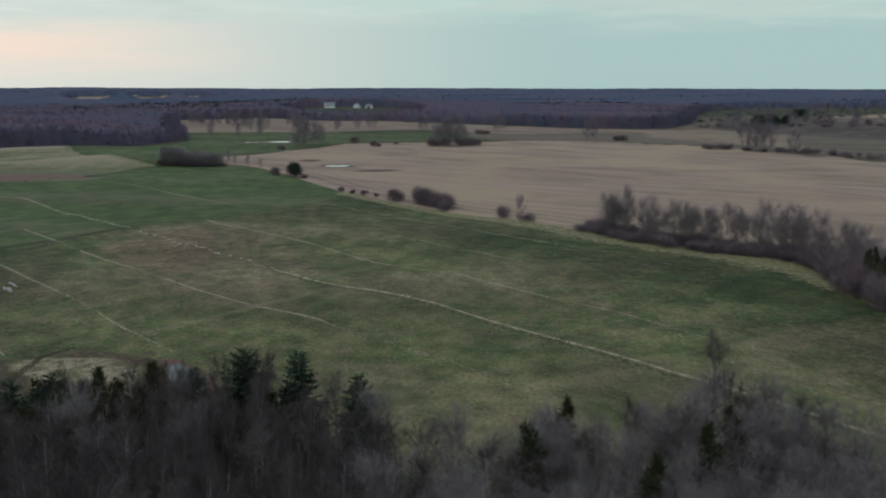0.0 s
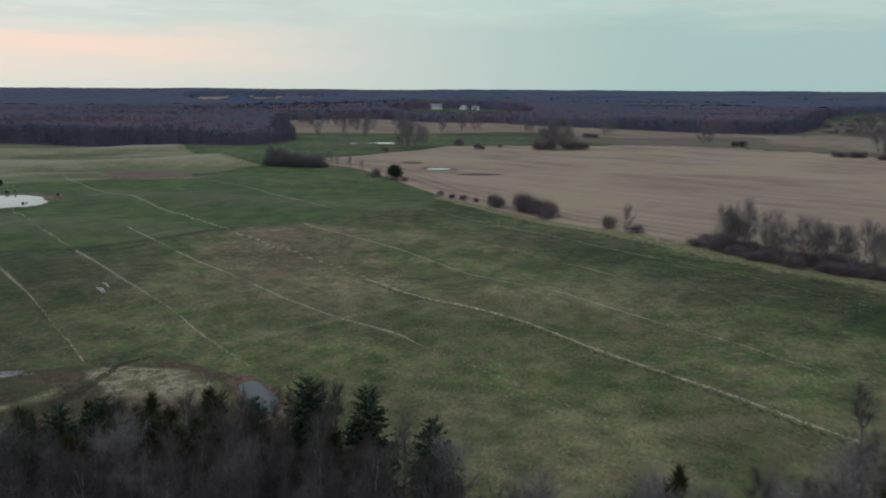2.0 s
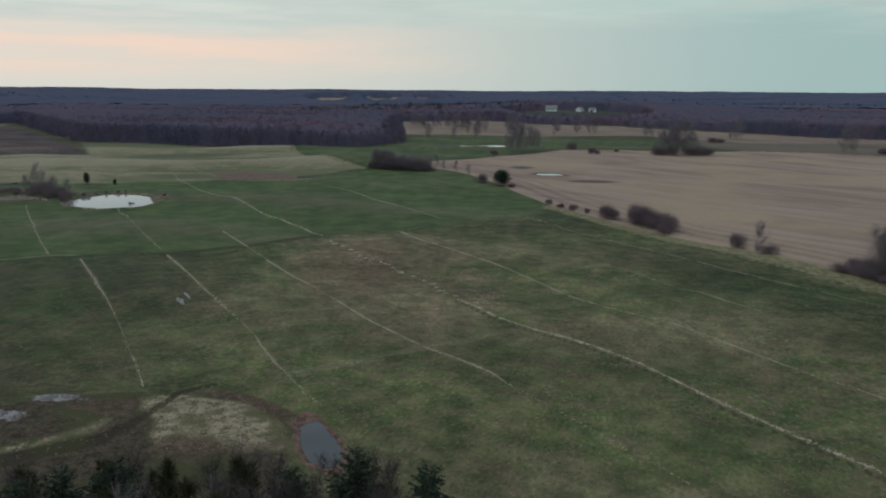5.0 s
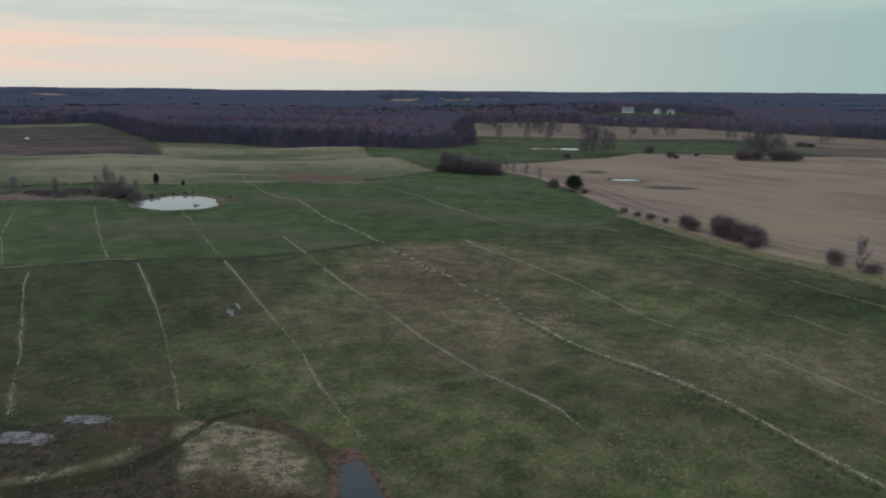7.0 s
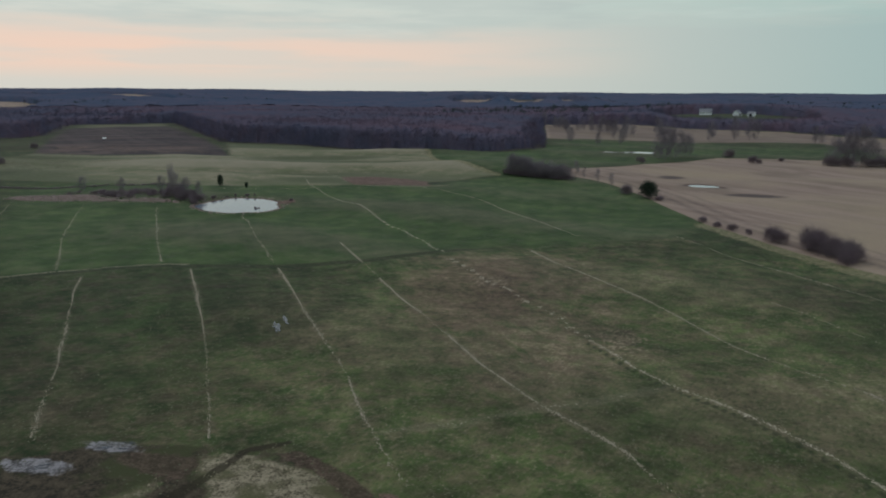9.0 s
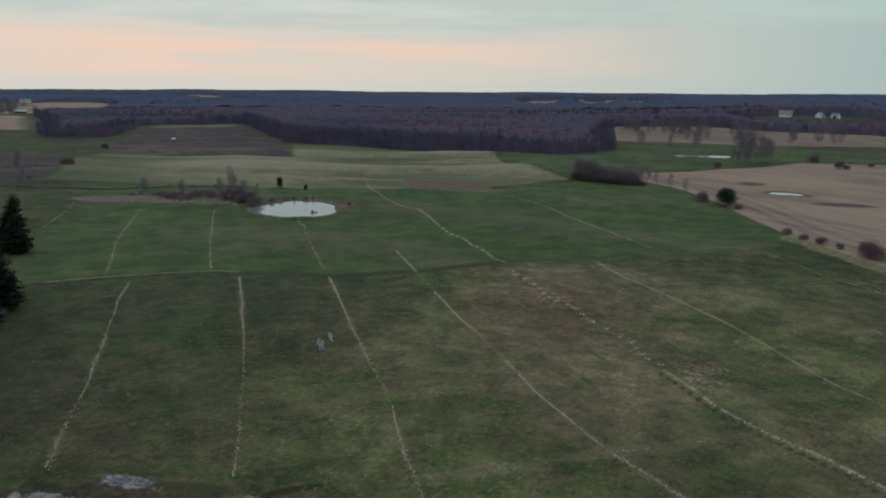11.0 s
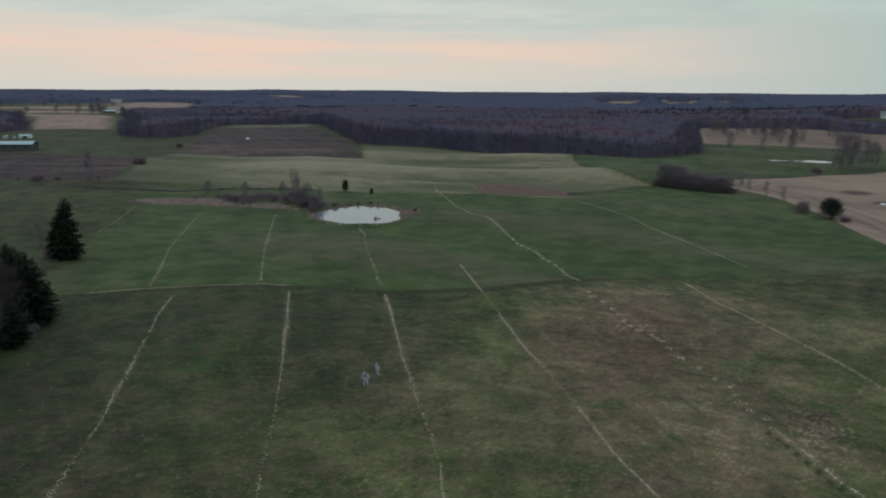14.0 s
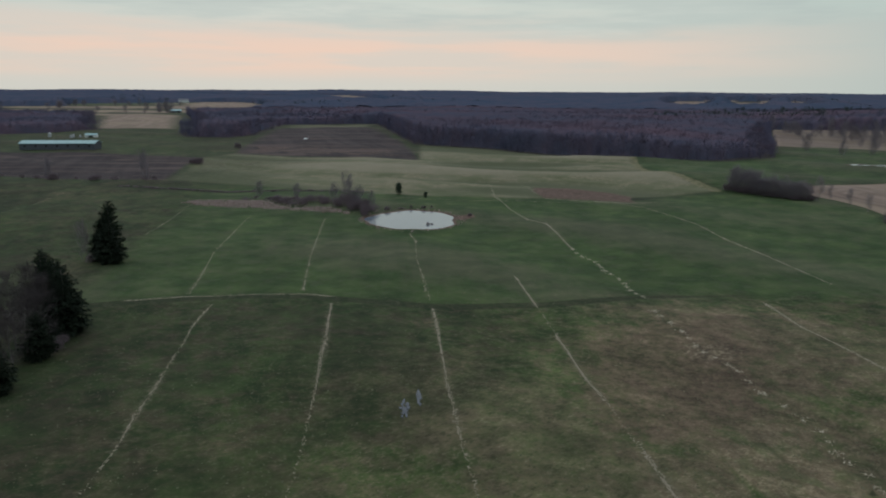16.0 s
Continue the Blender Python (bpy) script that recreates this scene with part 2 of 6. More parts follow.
# drainage lines: strips of dead grass across the meadow, with how thick the dead grass lies
DRAINS = {
    "a": [(-103, 103.6, 0.6), (-96, 92, 0.7), (-89, 82, 0.5), (-80, 69, 0.9), (-74, 60, 0.9), (-70.7, 55.3, 0.9), (-68.2, 51.5, 0.35), (-64, 45, 0.25), (-60.3, 39, 0.9), (-57.2, 34.5, 0.8), (-55.8, 32.5, 0.2)],
    "a_far": [(-112, 106.6, 0.8), (-121, 119.7, 0.8), (-132.6, 135, 0.5), (-141.5, 148.2, 0.5), (-150, 162, 0.6), (-165, 187, 0.4)],
    "b": [(-83.8, 115.2, 1), (-73.3, 99.5, 1), (-66, 88, 0.95), (-61, 80, 0.6), (-55.7, 71.3, 0.4), (-50, 62, 0.25), (-41, 46.5, 0.35), (-37, 39.2, 0.75), (-36, 37.5, 0.2)],
    "b_far": [(-94, 120, 0.9), (-110, 143.6, 0.5), (-119.3, 158, 0.6), (-138.8, 189, 0.6)],
    "c": [(-65.3, 122, 1), (-60.7, 114.4, 0.9), (-51, 98, 0.8), (-44.7, 88, 0.8), (-39.4, 79.6, 0.6), (-34.4, 71.8, 0.45), (-32, 68.3, 0.25), (-27, 60.3, 0.25), (-24.4, 55.2, 0.9), (-20.6, 47.8, 1), (-17.8, 43.6, 0.5), (-13.4, 36, 0.35), (-10.7, 32.4, 0.3)],
    "c_far": [(-68.4, 126.7, 0.6), (-72.6, 132.6, 0.7), (-79.5, 142.8, 0.6), (-86.5, 153, 0.25), (-95, 168, 0.2), (-97.2, 172, 0.8), (-104.8, 182, 0.8)],
    "d": [(-60.5, 150.4, 0.35), (-54.3, 140.8, 0.8), (-49.2, 132.6, 1), (-48, 130.5, 0.1), (-40.3, 119, 0.1), (-39.6, 117.5, 0.8), (-34.8, 110, 1), (-28.8, 99.7, 1), (-24.7, 94, 0.9), (-23.6, 92.3, 0.15), (-17.8, 83, 0.2), (-16.5, 81, 0.8),
          (-9.3, 69.5, 0.9), (1.3, 55.9, 0.8), (9, 48, 1), (11.6, 45.1, 1), (13.3, 41.8, 0.6), (14.5, 39.8, 0.12), (28, 19, 0.16), (36, 7, 0.16)],
    "e_top": [(-114, 258, 0.3), (-105, 246.7, 0.5), (-82.7, 214.9, 0.7), (-75.7, 211.3, 0.9), (-69.5, 202.2, 0.9), (-59, 184.8, 1)],
    "e": [(-59, 184.8, 1), (-47.2, 170.6, 0.8), (-32.2, 146.4, 1)],
    "f_far": [(-29, 140, 1), (-26.7, 136, 1), (-22.4, 128.7, 1), (-16, 120, 0.5), (-10.4, 113, 1), (-3.6, 104.6, 1), (0.8, 97.9, 1), (5.7, 88, 1)],
    "f": [(6.2, 86.5, 0.5), (10.3, 79.3, 1), (12.9, 74.1, 0.9), (16.7, 69.2, 0.7), (19.5, 66, 0.7), (24.3, 61.6, 1), (28.8, 56.4, 0.9), (34.3, 48.8, 0.9), (38.7, 41.3, 1), (42.9, 33.4, 1), (54.4, 13.8, 0.9), (63.9, -3.2, 0.9), (71, -19, 0.9)],
    "g": [(-10.8, 154.9, 0.7), (-3.5, 139.3, 0.8), (6.4, 126, 0.6), (15.6, 113.2, 0.8), (19.2, 107.8, 0.6), (23, 101.2, 0.9), (30.2, 87.3, 0.7), (35, 80, 0.4), (41.4, 72.4, 0.25), (43.5, 70.1, 0.9), (50.3, 58.7, 1), (54.4, 52.2, 0.9), (58, 47, 0.2), (62, 42, 0.3), (65.5, 36, 0.6), (72.5, 18.4, 0.3)],
    "g_far": [(-66, 259, 0.3), (-57.5, 254.8, 0.4), (-44.8, 242.7, 0.6), (-35.8, 232, 0.7), (-26.6, 214.7, 0.8), (-15.2, 198, 0.8), (-6.4, 184.2, 0.7), (0.4, 173.7, 0.4)],
    "h": [(26.6, 180, 0.3), (38.2, 158, 0.4), (45.7, 148, 0.5), (51.7, 138, 0.7), (56.5, 129.3, 0.5), (61, 121.8, 0.35), (66.5, 112, 0.8), (72, 104.5, 0.7), (80, 93, 0.25), (87, 82, 0.35), (101, 52.4, 0.2)],
    "i": [(39.4, 115.3, 0.25), (44.5, 109.4, 0.35), (49.4, 101, 0.25), (53, 93.5, 0.3), (55.2, 92, 0.7), (58, 85.3, 0.6), (62, 78, 0.25)],
    "y": [(-166.4, 145.3, 0.6), (-178, 165, 0.6), (-193.8, 188.3, 0.3)],
    "west": [(-230, 145, 0.3), (-237, 161, 0.4), (-252, 186, 0.3)],
    "cross": [(-17.8, 43.6, 0.6), (-9, 48.5, 1), (-5.2, 51.6, 0.6), (-2.1, 53.5, 0.8), (2, 56.2, 1), (7, 58.2, 1), (16.7, 66.1, 0.8)],
    "meadow": [(-110, 252, 0.6), (-122, 276, 0.4), (-132, 294, 0.5)],
    "meadow_east": [(-100, 268, 0.4), (-114, 293, 0.6), (-131, 316, 0.3), (-147, 332, 0.5)],
    "patch_edge": [(-93, 258.5, 0.5), (-80, 258.5, 0.9), (-64, 262, 1), (-56, 268, 0.5)],
    "pasture_edge": [(-140.7, 235, 0.5), (-122, 241, 0.4), (-103, 248.6, 0.6), (-84, 255, 0.4), (-64, 260.4, 0.7)],
}
TRACK = [(-130, 82), (-118, 96), (-110, 104.5), (-101, 111.5), (-91, 117), (-66, 123), (-47, 133), (-32, 147), (-16, 158), (8, 166), (26, 178)]


def lain(line, x, y, wide):
    """How thick the dead grass of a drain lies at a place, fading out over its width."""
    best = np.zeros(np.shape(x))
    for (ax, ay, a), (bx, by, b) in zip(line[:-1], line[1:]):
        dx, dy = bx - ax, by - ay
        t = np.clip(((x - ax) * dx + (y - ay) * dy) / (dx * dx + dy * dy), 0, 1)
        best = np.maximum(best, (a + (b - a) * t) * np.clip(1 - np.hypot(x - ax - t * dx, y - ay - t * dy) / wide, 0, 1))
    return best


def woods_at(x, y):
    keep = inside(OPEN, x, y) < 0
    for cx, cy, a, b in CLEARINGS:
        keep &= ((x - cx) / a) ** 2 + ((y - cy) / b) ** 2 > 1
    return keep


# ---- materials ----
def surface(name, rough=0.9):
    m = bpy.data.materials.new(name)
    m.use_nodes = True
    nt = m.node_tree
    p = nt.nodes["Principled BSDF"]
    p.inputs["Roughness"].default_value = rough
    p.inputs["Specular IOR Level"].default_value = 0.2
    return m, nt, p


def relief(nt, p, height, strength=0.5, distance=0.05):
    b = nt.nodes.new("ShaderNodeBump")
    b.inputs["Strength"].default_value, b.inputs["Distance"].default_value = strength, distance
    nt.links.new(height, b.inputs["Height"])
    nt.links.new(b.outputs[0], p.inputs["Normal"])


def two_tone(name, a, b, scale=2.0, rough=0.85, island=False, each=False, third=None, bump=0.4, size=0.03):
    """A surface of two or three tones at two scales, varied from piece to piece."""
    m, nt, p = surface(name, rough)
    pos = nt.nodes.new("ShaderNodeTexCoord").outputs["Object"]
    n = calc(nt, "ADD", calc(nt, "MULTIPLY", cloudy(nt, pos, scale), 0.6), calc(nt, "MULTIPLY", cloudy(nt, pos, scale * 7), 0.4))
    fac = remap(nt, n, 0.35, 0.65)
    if island:
        fac = calc(nt, "ADD", calc(nt, "MULTIPLY", fac, 0.35), calc(nt, "MULTIPLY", nt.nodes.new("ShaderNodeNewGeometry").outputs["Random Per Island"], 0.65))
    col = blend(nt, fac, a, b)
    if each:
        rnd = nt.nodes.new("ShaderNodeObjectInfo").outputs["Random"]
        col = blend(nt, calc(nt, "MULTIPLY", rnd, 0.6), col, third or b)
    nt.links.new(col, p.inputs["Base Color"])
    if bump:
        relief(nt, p, n, bump, size)
    return m


MAT = {
    "bark": two_tone("grey_bark", (0.19, 0.165, 0.15), (0.10, 0.087, 0.08), 6, each=True, third=(0.16, 0.15, 0.14)),
    "twig": two_tone("bare_twigs", (0.25, 0.21, 0.215), (0.145, 0.12, 0.126), 1, island=True, each=True, third=(0.27, 0.235, 0.23), bump=0),
    "fieldtwig": two_tone("field_tree_twigs", (0.22, 0.188, 0.208), (0.13, 0.112, 0.128), 1, island=True, each=True, third=(0.18, 0.155, 0.165), bump=0),
    "shrub": two_tone("shrub_twigs", (0.20, 0.15, 0.165), (0.115, 0.086, 0.098), 1, island=True, each=True, third=(0.21, 0.17, 0.175), bump=0),
    # darker than the other twigs: the shade between crowded trees is in the colour
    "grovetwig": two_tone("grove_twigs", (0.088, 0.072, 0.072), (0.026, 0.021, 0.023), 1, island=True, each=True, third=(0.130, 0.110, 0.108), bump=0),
    "softtwig": two_tone("fine_grey_twigs", (0.20, 0.172, 0.175), (0.105, 0.090, 0.094), 1, island=True, each=True, third=(0.22, 0.19, 0.19), bump=0),
    "birch": two_tone("pale_bark", (0.50, 0.48, 0.46), (0.28, 0.27, 0.26), 5),
    "needle": two_tone("spruce_needles", (0.009, 0.014, 0.009), (0.021, 0.029, 0.015), 1.5, island=True, each=True, third=(0.014, 0.022, 0.013), bump=0),
    "pine": two_tone("pine_needles", (0.019, 0.035, 0.022), (0.042, 0.060, 0.036), 1.5, island=True, each=True, third=(0.02, 0.034, 0.022), bump=0),
    "cedar": two_tone("cedar_foliage", (0.030, 0.029, 0.011), (0.058, 0.046, 0.020), 1.5, island=True, each=True, third=(0.03, 0.045, 0.018), bump=0),
    # distance haze is put into these woods tones: bluer, the far woods greyest
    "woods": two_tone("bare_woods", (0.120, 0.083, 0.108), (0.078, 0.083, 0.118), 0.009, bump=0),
    # paler, bluer copy that lifts the woods' front out of its own shade
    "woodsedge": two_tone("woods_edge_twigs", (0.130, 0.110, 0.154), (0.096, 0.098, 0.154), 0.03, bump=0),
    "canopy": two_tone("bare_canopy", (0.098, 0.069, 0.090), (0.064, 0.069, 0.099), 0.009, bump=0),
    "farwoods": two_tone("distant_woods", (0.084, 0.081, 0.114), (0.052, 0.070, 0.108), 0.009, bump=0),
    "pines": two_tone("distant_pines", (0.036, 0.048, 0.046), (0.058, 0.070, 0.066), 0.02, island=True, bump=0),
    "straw": two_tone("dead_grass", (0.33, 0.285, 0.215), (0.19, 0.16, 0.113), 0.6, island=True, bump=0),
    "bleached": two_tone("bleached_grass", (0.46, 0.40, 0.305), (0.26, 0.22, 0.16), 0.6, island=True, bump=0),
    "tussock": two_tone("marsh_straw", (0.25, 0.215, 0.14), (0.085, 0.072, 0.042), 0.6, island=True, bump=0),
    "clump": two_tone("dull_straw", (0.17, 0.15, 0.095), (0.055, 0.058, 0.030), 0.5, island=True, bump=0),
    "tuft": two_tone("meadow_tufts", (0.12, 0.108, 0.066), (0.034, 0.048, 0.02), 0.3, island=True, bump=0),
    "reed": two_tone("dry_reeds", (0.54, 0.42, 0.38), (0.30, 0.21, 0.20), 0.3, island=True, bump=0),
    "roof": two_tone("pale_metal_roof", (0.34, 0.47, 0.48), (0.28, 0.40, 0.41), 0.6, rough=0.75, bump=0.1),
    "greyroof": two_tone("dark_roof", (0.22, 0.22, 0.235), (0.16, 0.16, 0.17), 1.0),
    "wall": two_tone("grey_barn_boards", (0.095, 0.097, 0.11), (0.065, 0.067, 0.078), 1.2),
    "white": two_tone("white_paint", (0.78, 0.78, 0.76), (0.68, 0.68, 0.66), 1.5, rough=0.6, bump=0.1),
    "steel": two_tone("galvanised_steel", (0.42, 0.42, 0.43), (0.33, 0.34, 0.35), 2, rough=0.4, bump=0.1),
    "dark": two_tone("dark_opening", (0.02, 0.02, 0.022), (0.012, 0.012, 0.013), 2, bump=0),
}

for key in ("woods", "woodsedge", "canopy", "farwoods", "pines", "twig", "fieldtwig", "shrub", "grovetwig"):
    MAT[key].node_tree.nodes["Principled BSDF"].inputs["Specular IOR Level"].default_value = 0.0

# same water in three tones; the pond's pale base colour adds sky reflection
for key, deep, sheen in (("water", (0.13, 0.155, 0.185, 1), 1.42), ("peatwater", (0.022, 0.027, 0.032, 1), 1.33), ("rainwater", (0.055, 0.058, 0.066, 1), 1.33)):
    m, nt, p = surface({"water": "pond_water", "peatwater": "dark_water", "rainwater": "rain_water"}[key], 0.03)
    p.inputs["Base Color"].default_value, p.inputs["IOR"].default_value, p.inputs["Specular IOR Level"].default_value = deep, sheen, 0.5
    pos = nt.nodes.new("ShaderNodeTexCoord").outputs["Object"]
    relief(nt, p, cloudy(nt, pos, 1.8, 2), 0.05, 0.03)
    MAT[key] = m


def ground_material():
    m, nt, p = surface("meadow_and_fields", 0.95)
    p.inputs["Specular IOR Level"].default_value = 0.19
    pos = nt.nodes.new("ShaderNodeTexCoord").outputs["Object"]
    big, mid, small, fine = cloudy(nt, pos, 0.017, 4), cloudy(nt, pos, 0.11, 4), cloudy(nt, pos, 0.75, 4, 0.6), cloudy(nt, pos, 3.2, 4, 0.65)
    mown = cloudy(nt, stretched(nt, pos, (1.4, 0.10, 1), radians(-32)), 0.5, 4, 0.6)
    rows = cloudy(nt, stretched(nt, pos, (0.30, 0.010, 1), radians(-43)), 0.5, 5, 0.6)
    ragged = calc(nt, "ADD", calc(nt, "MULTIPLY", small, 0.55), calc(nt, "MULTIPLY", mid, 0.45))
    grain = calc(nt, "ADD", calc(nt, "MULTIPLY", small, 0.5), calc(nt, "MULTIPLY", fine, 0.5))

    def masks(name):
        a = nt.nodes.new("ShaderNodeAttribute")
        a.attribute_name = name
        s = nt.nodes.new("ShaderNodeSeparateColor")
        nt.links.new(a.outputs["Color"], s.inputs[0])
        return s.outputs[0], s.outputs[1], s.outputs[2]

    def edge(mask, rough=0.7):
        """A mask with a ragged edge."""
        v = calc(nt, "ADD", mask, calc(nt, "MULTIPLY", calc(nt, "SUBTRACT", ragged, 0.5), rough))
        return remap(nt, v, 0.35, 0.65)

    crop, pale, soil = masks("cover_fields")
    marsh, dry, track = masks("cover_meadow")
    floor, strip, rim = masks("cover_bare")
    lush, bog, margin = masks("cover_green")
    olive, dark_sward, far_field = masks("cover_sward")

    rise, crest, _ = masks("cover_rise")
    thin = calc(nt, "ADD", calc(nt, "MULTIPLY", mid, 0.40), calc(nt, "ADD", calc(nt, "MULTIPLY", mown, 0.25), calc(nt, "MULTIPLY", rise, 0.35)))
    patch = calc(nt, "ADD", calc(nt, "MULTIPLY", big, 0.35), calc(nt, "ADD", calc(nt, "MULTIPLY", mid, 0.30), calc(nt, "MULTIPLY", small, 0.35)))
    clump = cloudy(nt, pos, 0.28, 3, 0.5)
    flecks = cloudy(nt, stretched(nt, pos, (1.0, 0.55, 1), radians(20)), 1.9, 3, 0.7)
    green = blend(nt, remap(nt, mid, 0.35, 0.65), (0.011, 0.026, 0.006), (0.029, 0.052, 0.013))
    green = blend(nt, calc(nt, "MULTIPLY", remap(nt, grain, 0.46, 0.66), 0.40), green, (0.066, 0.064, 0.035))
    dull = blend(nt, remap(nt, grain, 0.4, 0.62), (0.017, 0.013, 0.008), (0.064, 0.050, 0.031))
    green = blend(nt, calc(nt, "MULTIPLY", remap(nt, patch, 0.46, 0.60), 0.55), green, dull)
    green = blend(nt, calc(nt, "MULTIPLY", remap(nt, clump, 0.50, 0.68), 0.45), green, dull)
    green = blend(nt, calc(nt, "MULTIPLY", remap(nt, thin, 0.44, 0.66), 0.35), green, dull)
    green = blend(nt, calc(nt, "MULTIPLY", remap(nt, flecks, 0.56, 0.70), 0.45), green, (0.095, 0.088, 0.052))
    green = blend(nt, calc(nt, "MULTIPLY", edge(dark_sward, 1.3), 0.40), green, blend(nt, remap(nt, clump, 0.4, 0.6), (0.020, 0.027, 0.011), (0.044, 0.036, 0.024)))
    fresh = blend(nt, remap(nt, mid, 0.36, 0.64), (0.036, 0.058, 0.016), (0.077, 0.098, 0.034))
    fresh = blend(nt, calc(nt, "MULTIPLY", remap(nt, clump, 0.46, 0.64), 0.55), fresh, (0.104, 0.086, 0.050))
    fresh = blend(nt, calc(nt, "MULTIPLY", remap(nt, patch, 0.46, 0.60), 0.62), fresh, (0.082, 0.063, 0.038))
    fresh = blend(nt, calc(nt, "MULTIPLY", remap(nt, thin, 0.49, 0.62), 0.42), fresh, (0.118, 0.100, 0.060))
    fresh = blend(nt, calc(nt, "MULTIPLY", remap(nt, grain, 0.44, 0.66), 0.45), fresh, (0.122, 0.110, 0.064))
    fresh = blend(nt, calc(nt, "MULTIPLY", remap(nt, flecks, 0.54, 0.68), 0.48), fresh, (0.190, 0.168, 0.108))
    fresh = blend(nt, calc(nt, "MULTIPLY", remap(nt, flecks, 0.47, 0.34), 0.6), fresh, (0.024, 0.036, 0.012))
    green = blend(nt, calc(nt, "MULTIPLY", remap(nt, calc(nt, "ADD", olive, calc(nt, "MULTIPLY", calc(nt, "SUBTRACT", patch, 0.5), 1.6)), 0.0, 0.85), 0.92), green, fresh)
    wedge = cloudy(nt, stretched(nt, pos, (0.035, 0.09, 1), radians(-35)), 1.0, 3, 0.5)
    green = blend(nt, calc(nt, "MULTIPLY", remap(nt, wedge, 0.48, 0.66), 0.45), green, (0.026, 0.044, 0.013))
    rich = blend(nt, remap(nt, mid, 0.35, 0.65), (0.022, 0.047, 0.012), (0.045, 0.075, 0.022))
    rich = blend(nt, calc(nt, "MULTIPLY", remap(nt, thin, 0.43, 0.68), 0.62), rich, (0.068, 0.068, 0.042))
    rich = blend(nt, calc(nt, "MULTIPLY", remap(nt, clump, 0.50, 0.68), 0.28), rich, (0.070, 0.072, 0.045))
    rich = blend(nt, calc(nt, "MULTIPLY", remap(nt, grain, 0.46, 0.7), 0.30), rich, (0.066, 0.084, 0.042))
    green = blend(nt, remap(nt, calc(nt, "ADD", lush, calc(nt, "MULTIPLY", calc(nt, "SUBTRACT", ragged, 0.5), 0.8)), 0.1, 0.9), green, rich)
    brown = blend(nt, remap(nt, grain, 0.40, 0.62), (0.085, 0.060, 0.040), (0.165, 0.132, 0.086))
    brown = blend(nt, calc(nt, "MULTIPLY", remap(nt, flecks, 0.52, 0.68), 0.6), brown, (0.235, 0.20, 0.125))
    brown = blend(nt, calc(nt, "MULTIPLY", remap(nt, clump, 0.50, 0.36), 0.6), brown, (0.060, 0.076, 0.032))
    green = blend(nt, calc(nt, "MULTIPLY", remap(nt, calc(nt, "ADD", calc(nt, "MULTIPLY", dry, 0.8), calc(nt, "MULTIPLY", calc(nt, "ADD", mid, mown), 0.9)), 1.22, 1.70), 0.66), green, brown)
    russet, bank, heap = masks("cover_patch")
    rust = blend(nt, remap(nt, grain, 0.38, 0.62), (0.052, 0.035, 0.024), (0.125, 0.088, 0.060))
    green = blend(nt, calc(nt, "MULTIPLY", remap(nt, calc(nt, "ADD", russet, calc(nt, "MULTIPLY", calc(nt, "SUBTRACT", patch, 0.5), 2.6)), 0.3, 1.0), 0.54), green, rust)
    green = blend(nt, calc(nt, "MULTIPLY", edge(heap, 3.0), 0.55), green, blend(nt, remap(nt, flecks, 0.45, 0.62), (0.060, 0.048, 0.030), (0.215, 0.180, 0.120)))
    plots, mottle = cloudy(nt, stretched(nt, pos, (0.045, 0.024, 1), radians(-32)), 1.0, 5, 0.6), cloudy(nt, pos, 0.23, 5, 0.65)
    tone = calc(nt, "MULTIPLY", remap(nt, plots, 0.36, 0.64, 0.77, 1.20), remap(nt, mottle, 0.34, 0.66, 0.74, 1.24))
    tone = calc(nt, "ADD", 1.0, calc(nt, "MULTIPLY", calc(nt, "SUBTRACT", tone, 1.0), remap(nt, lush, 0.2, 0.9, 1.0, 0.5)))
    toned = nt.nodes.new("ShaderNodeVectorMath")
    toned.operation = "MULTIPLY"
    nt.links.new(green, toned.inputs[0])
    mixed = nt.nodes.new("ShaderNodeCombineXYZ")
    for k, hue in enumerate((1.12, 1.05, 1.07)):
        nt.links.new(calc(nt, "MULTIPLY", tone, hue), mixed.inputs[k])
    nt.links.new(mixed.outputs[0], toned.inputs[1])
    green = toned.outputs[0]
    bands = cloudy(nt, stretched(nt, pos, (0.045, 0.006, 1), radians(-46)), 1.0, 4, 0.6)
    sward = blend(nt, remap(nt, small, 0.35, 0.65), (0.128, 0.116, 0.068), (0.205, 0.178, 0.116))
    sward = blend(nt, remap(nt, mid, 0.42, 0.62), sward, (0.110, 0.113, 0.060))
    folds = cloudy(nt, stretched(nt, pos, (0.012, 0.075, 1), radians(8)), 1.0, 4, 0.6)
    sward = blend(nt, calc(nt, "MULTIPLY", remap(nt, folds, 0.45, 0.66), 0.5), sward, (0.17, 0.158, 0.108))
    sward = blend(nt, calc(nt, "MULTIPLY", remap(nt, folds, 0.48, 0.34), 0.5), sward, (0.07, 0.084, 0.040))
    # straw crests and greener hollows, with relief shading partly put into the tones
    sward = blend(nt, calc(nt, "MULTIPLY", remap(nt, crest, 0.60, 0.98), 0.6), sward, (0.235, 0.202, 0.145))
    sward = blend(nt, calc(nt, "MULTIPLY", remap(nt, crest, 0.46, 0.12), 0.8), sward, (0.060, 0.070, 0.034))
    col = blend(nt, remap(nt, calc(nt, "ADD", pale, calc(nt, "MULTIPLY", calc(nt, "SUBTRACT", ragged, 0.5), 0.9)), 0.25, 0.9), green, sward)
    col = blend(nt, calc(nt, "MULTIPLY", edge(margin, 0.9), 0.75), col, blend(nt, remap(nt, grain, 0.4, 0.62), (0.095, 0.090, 0.046), (0.24, 0.205, 0.118)))
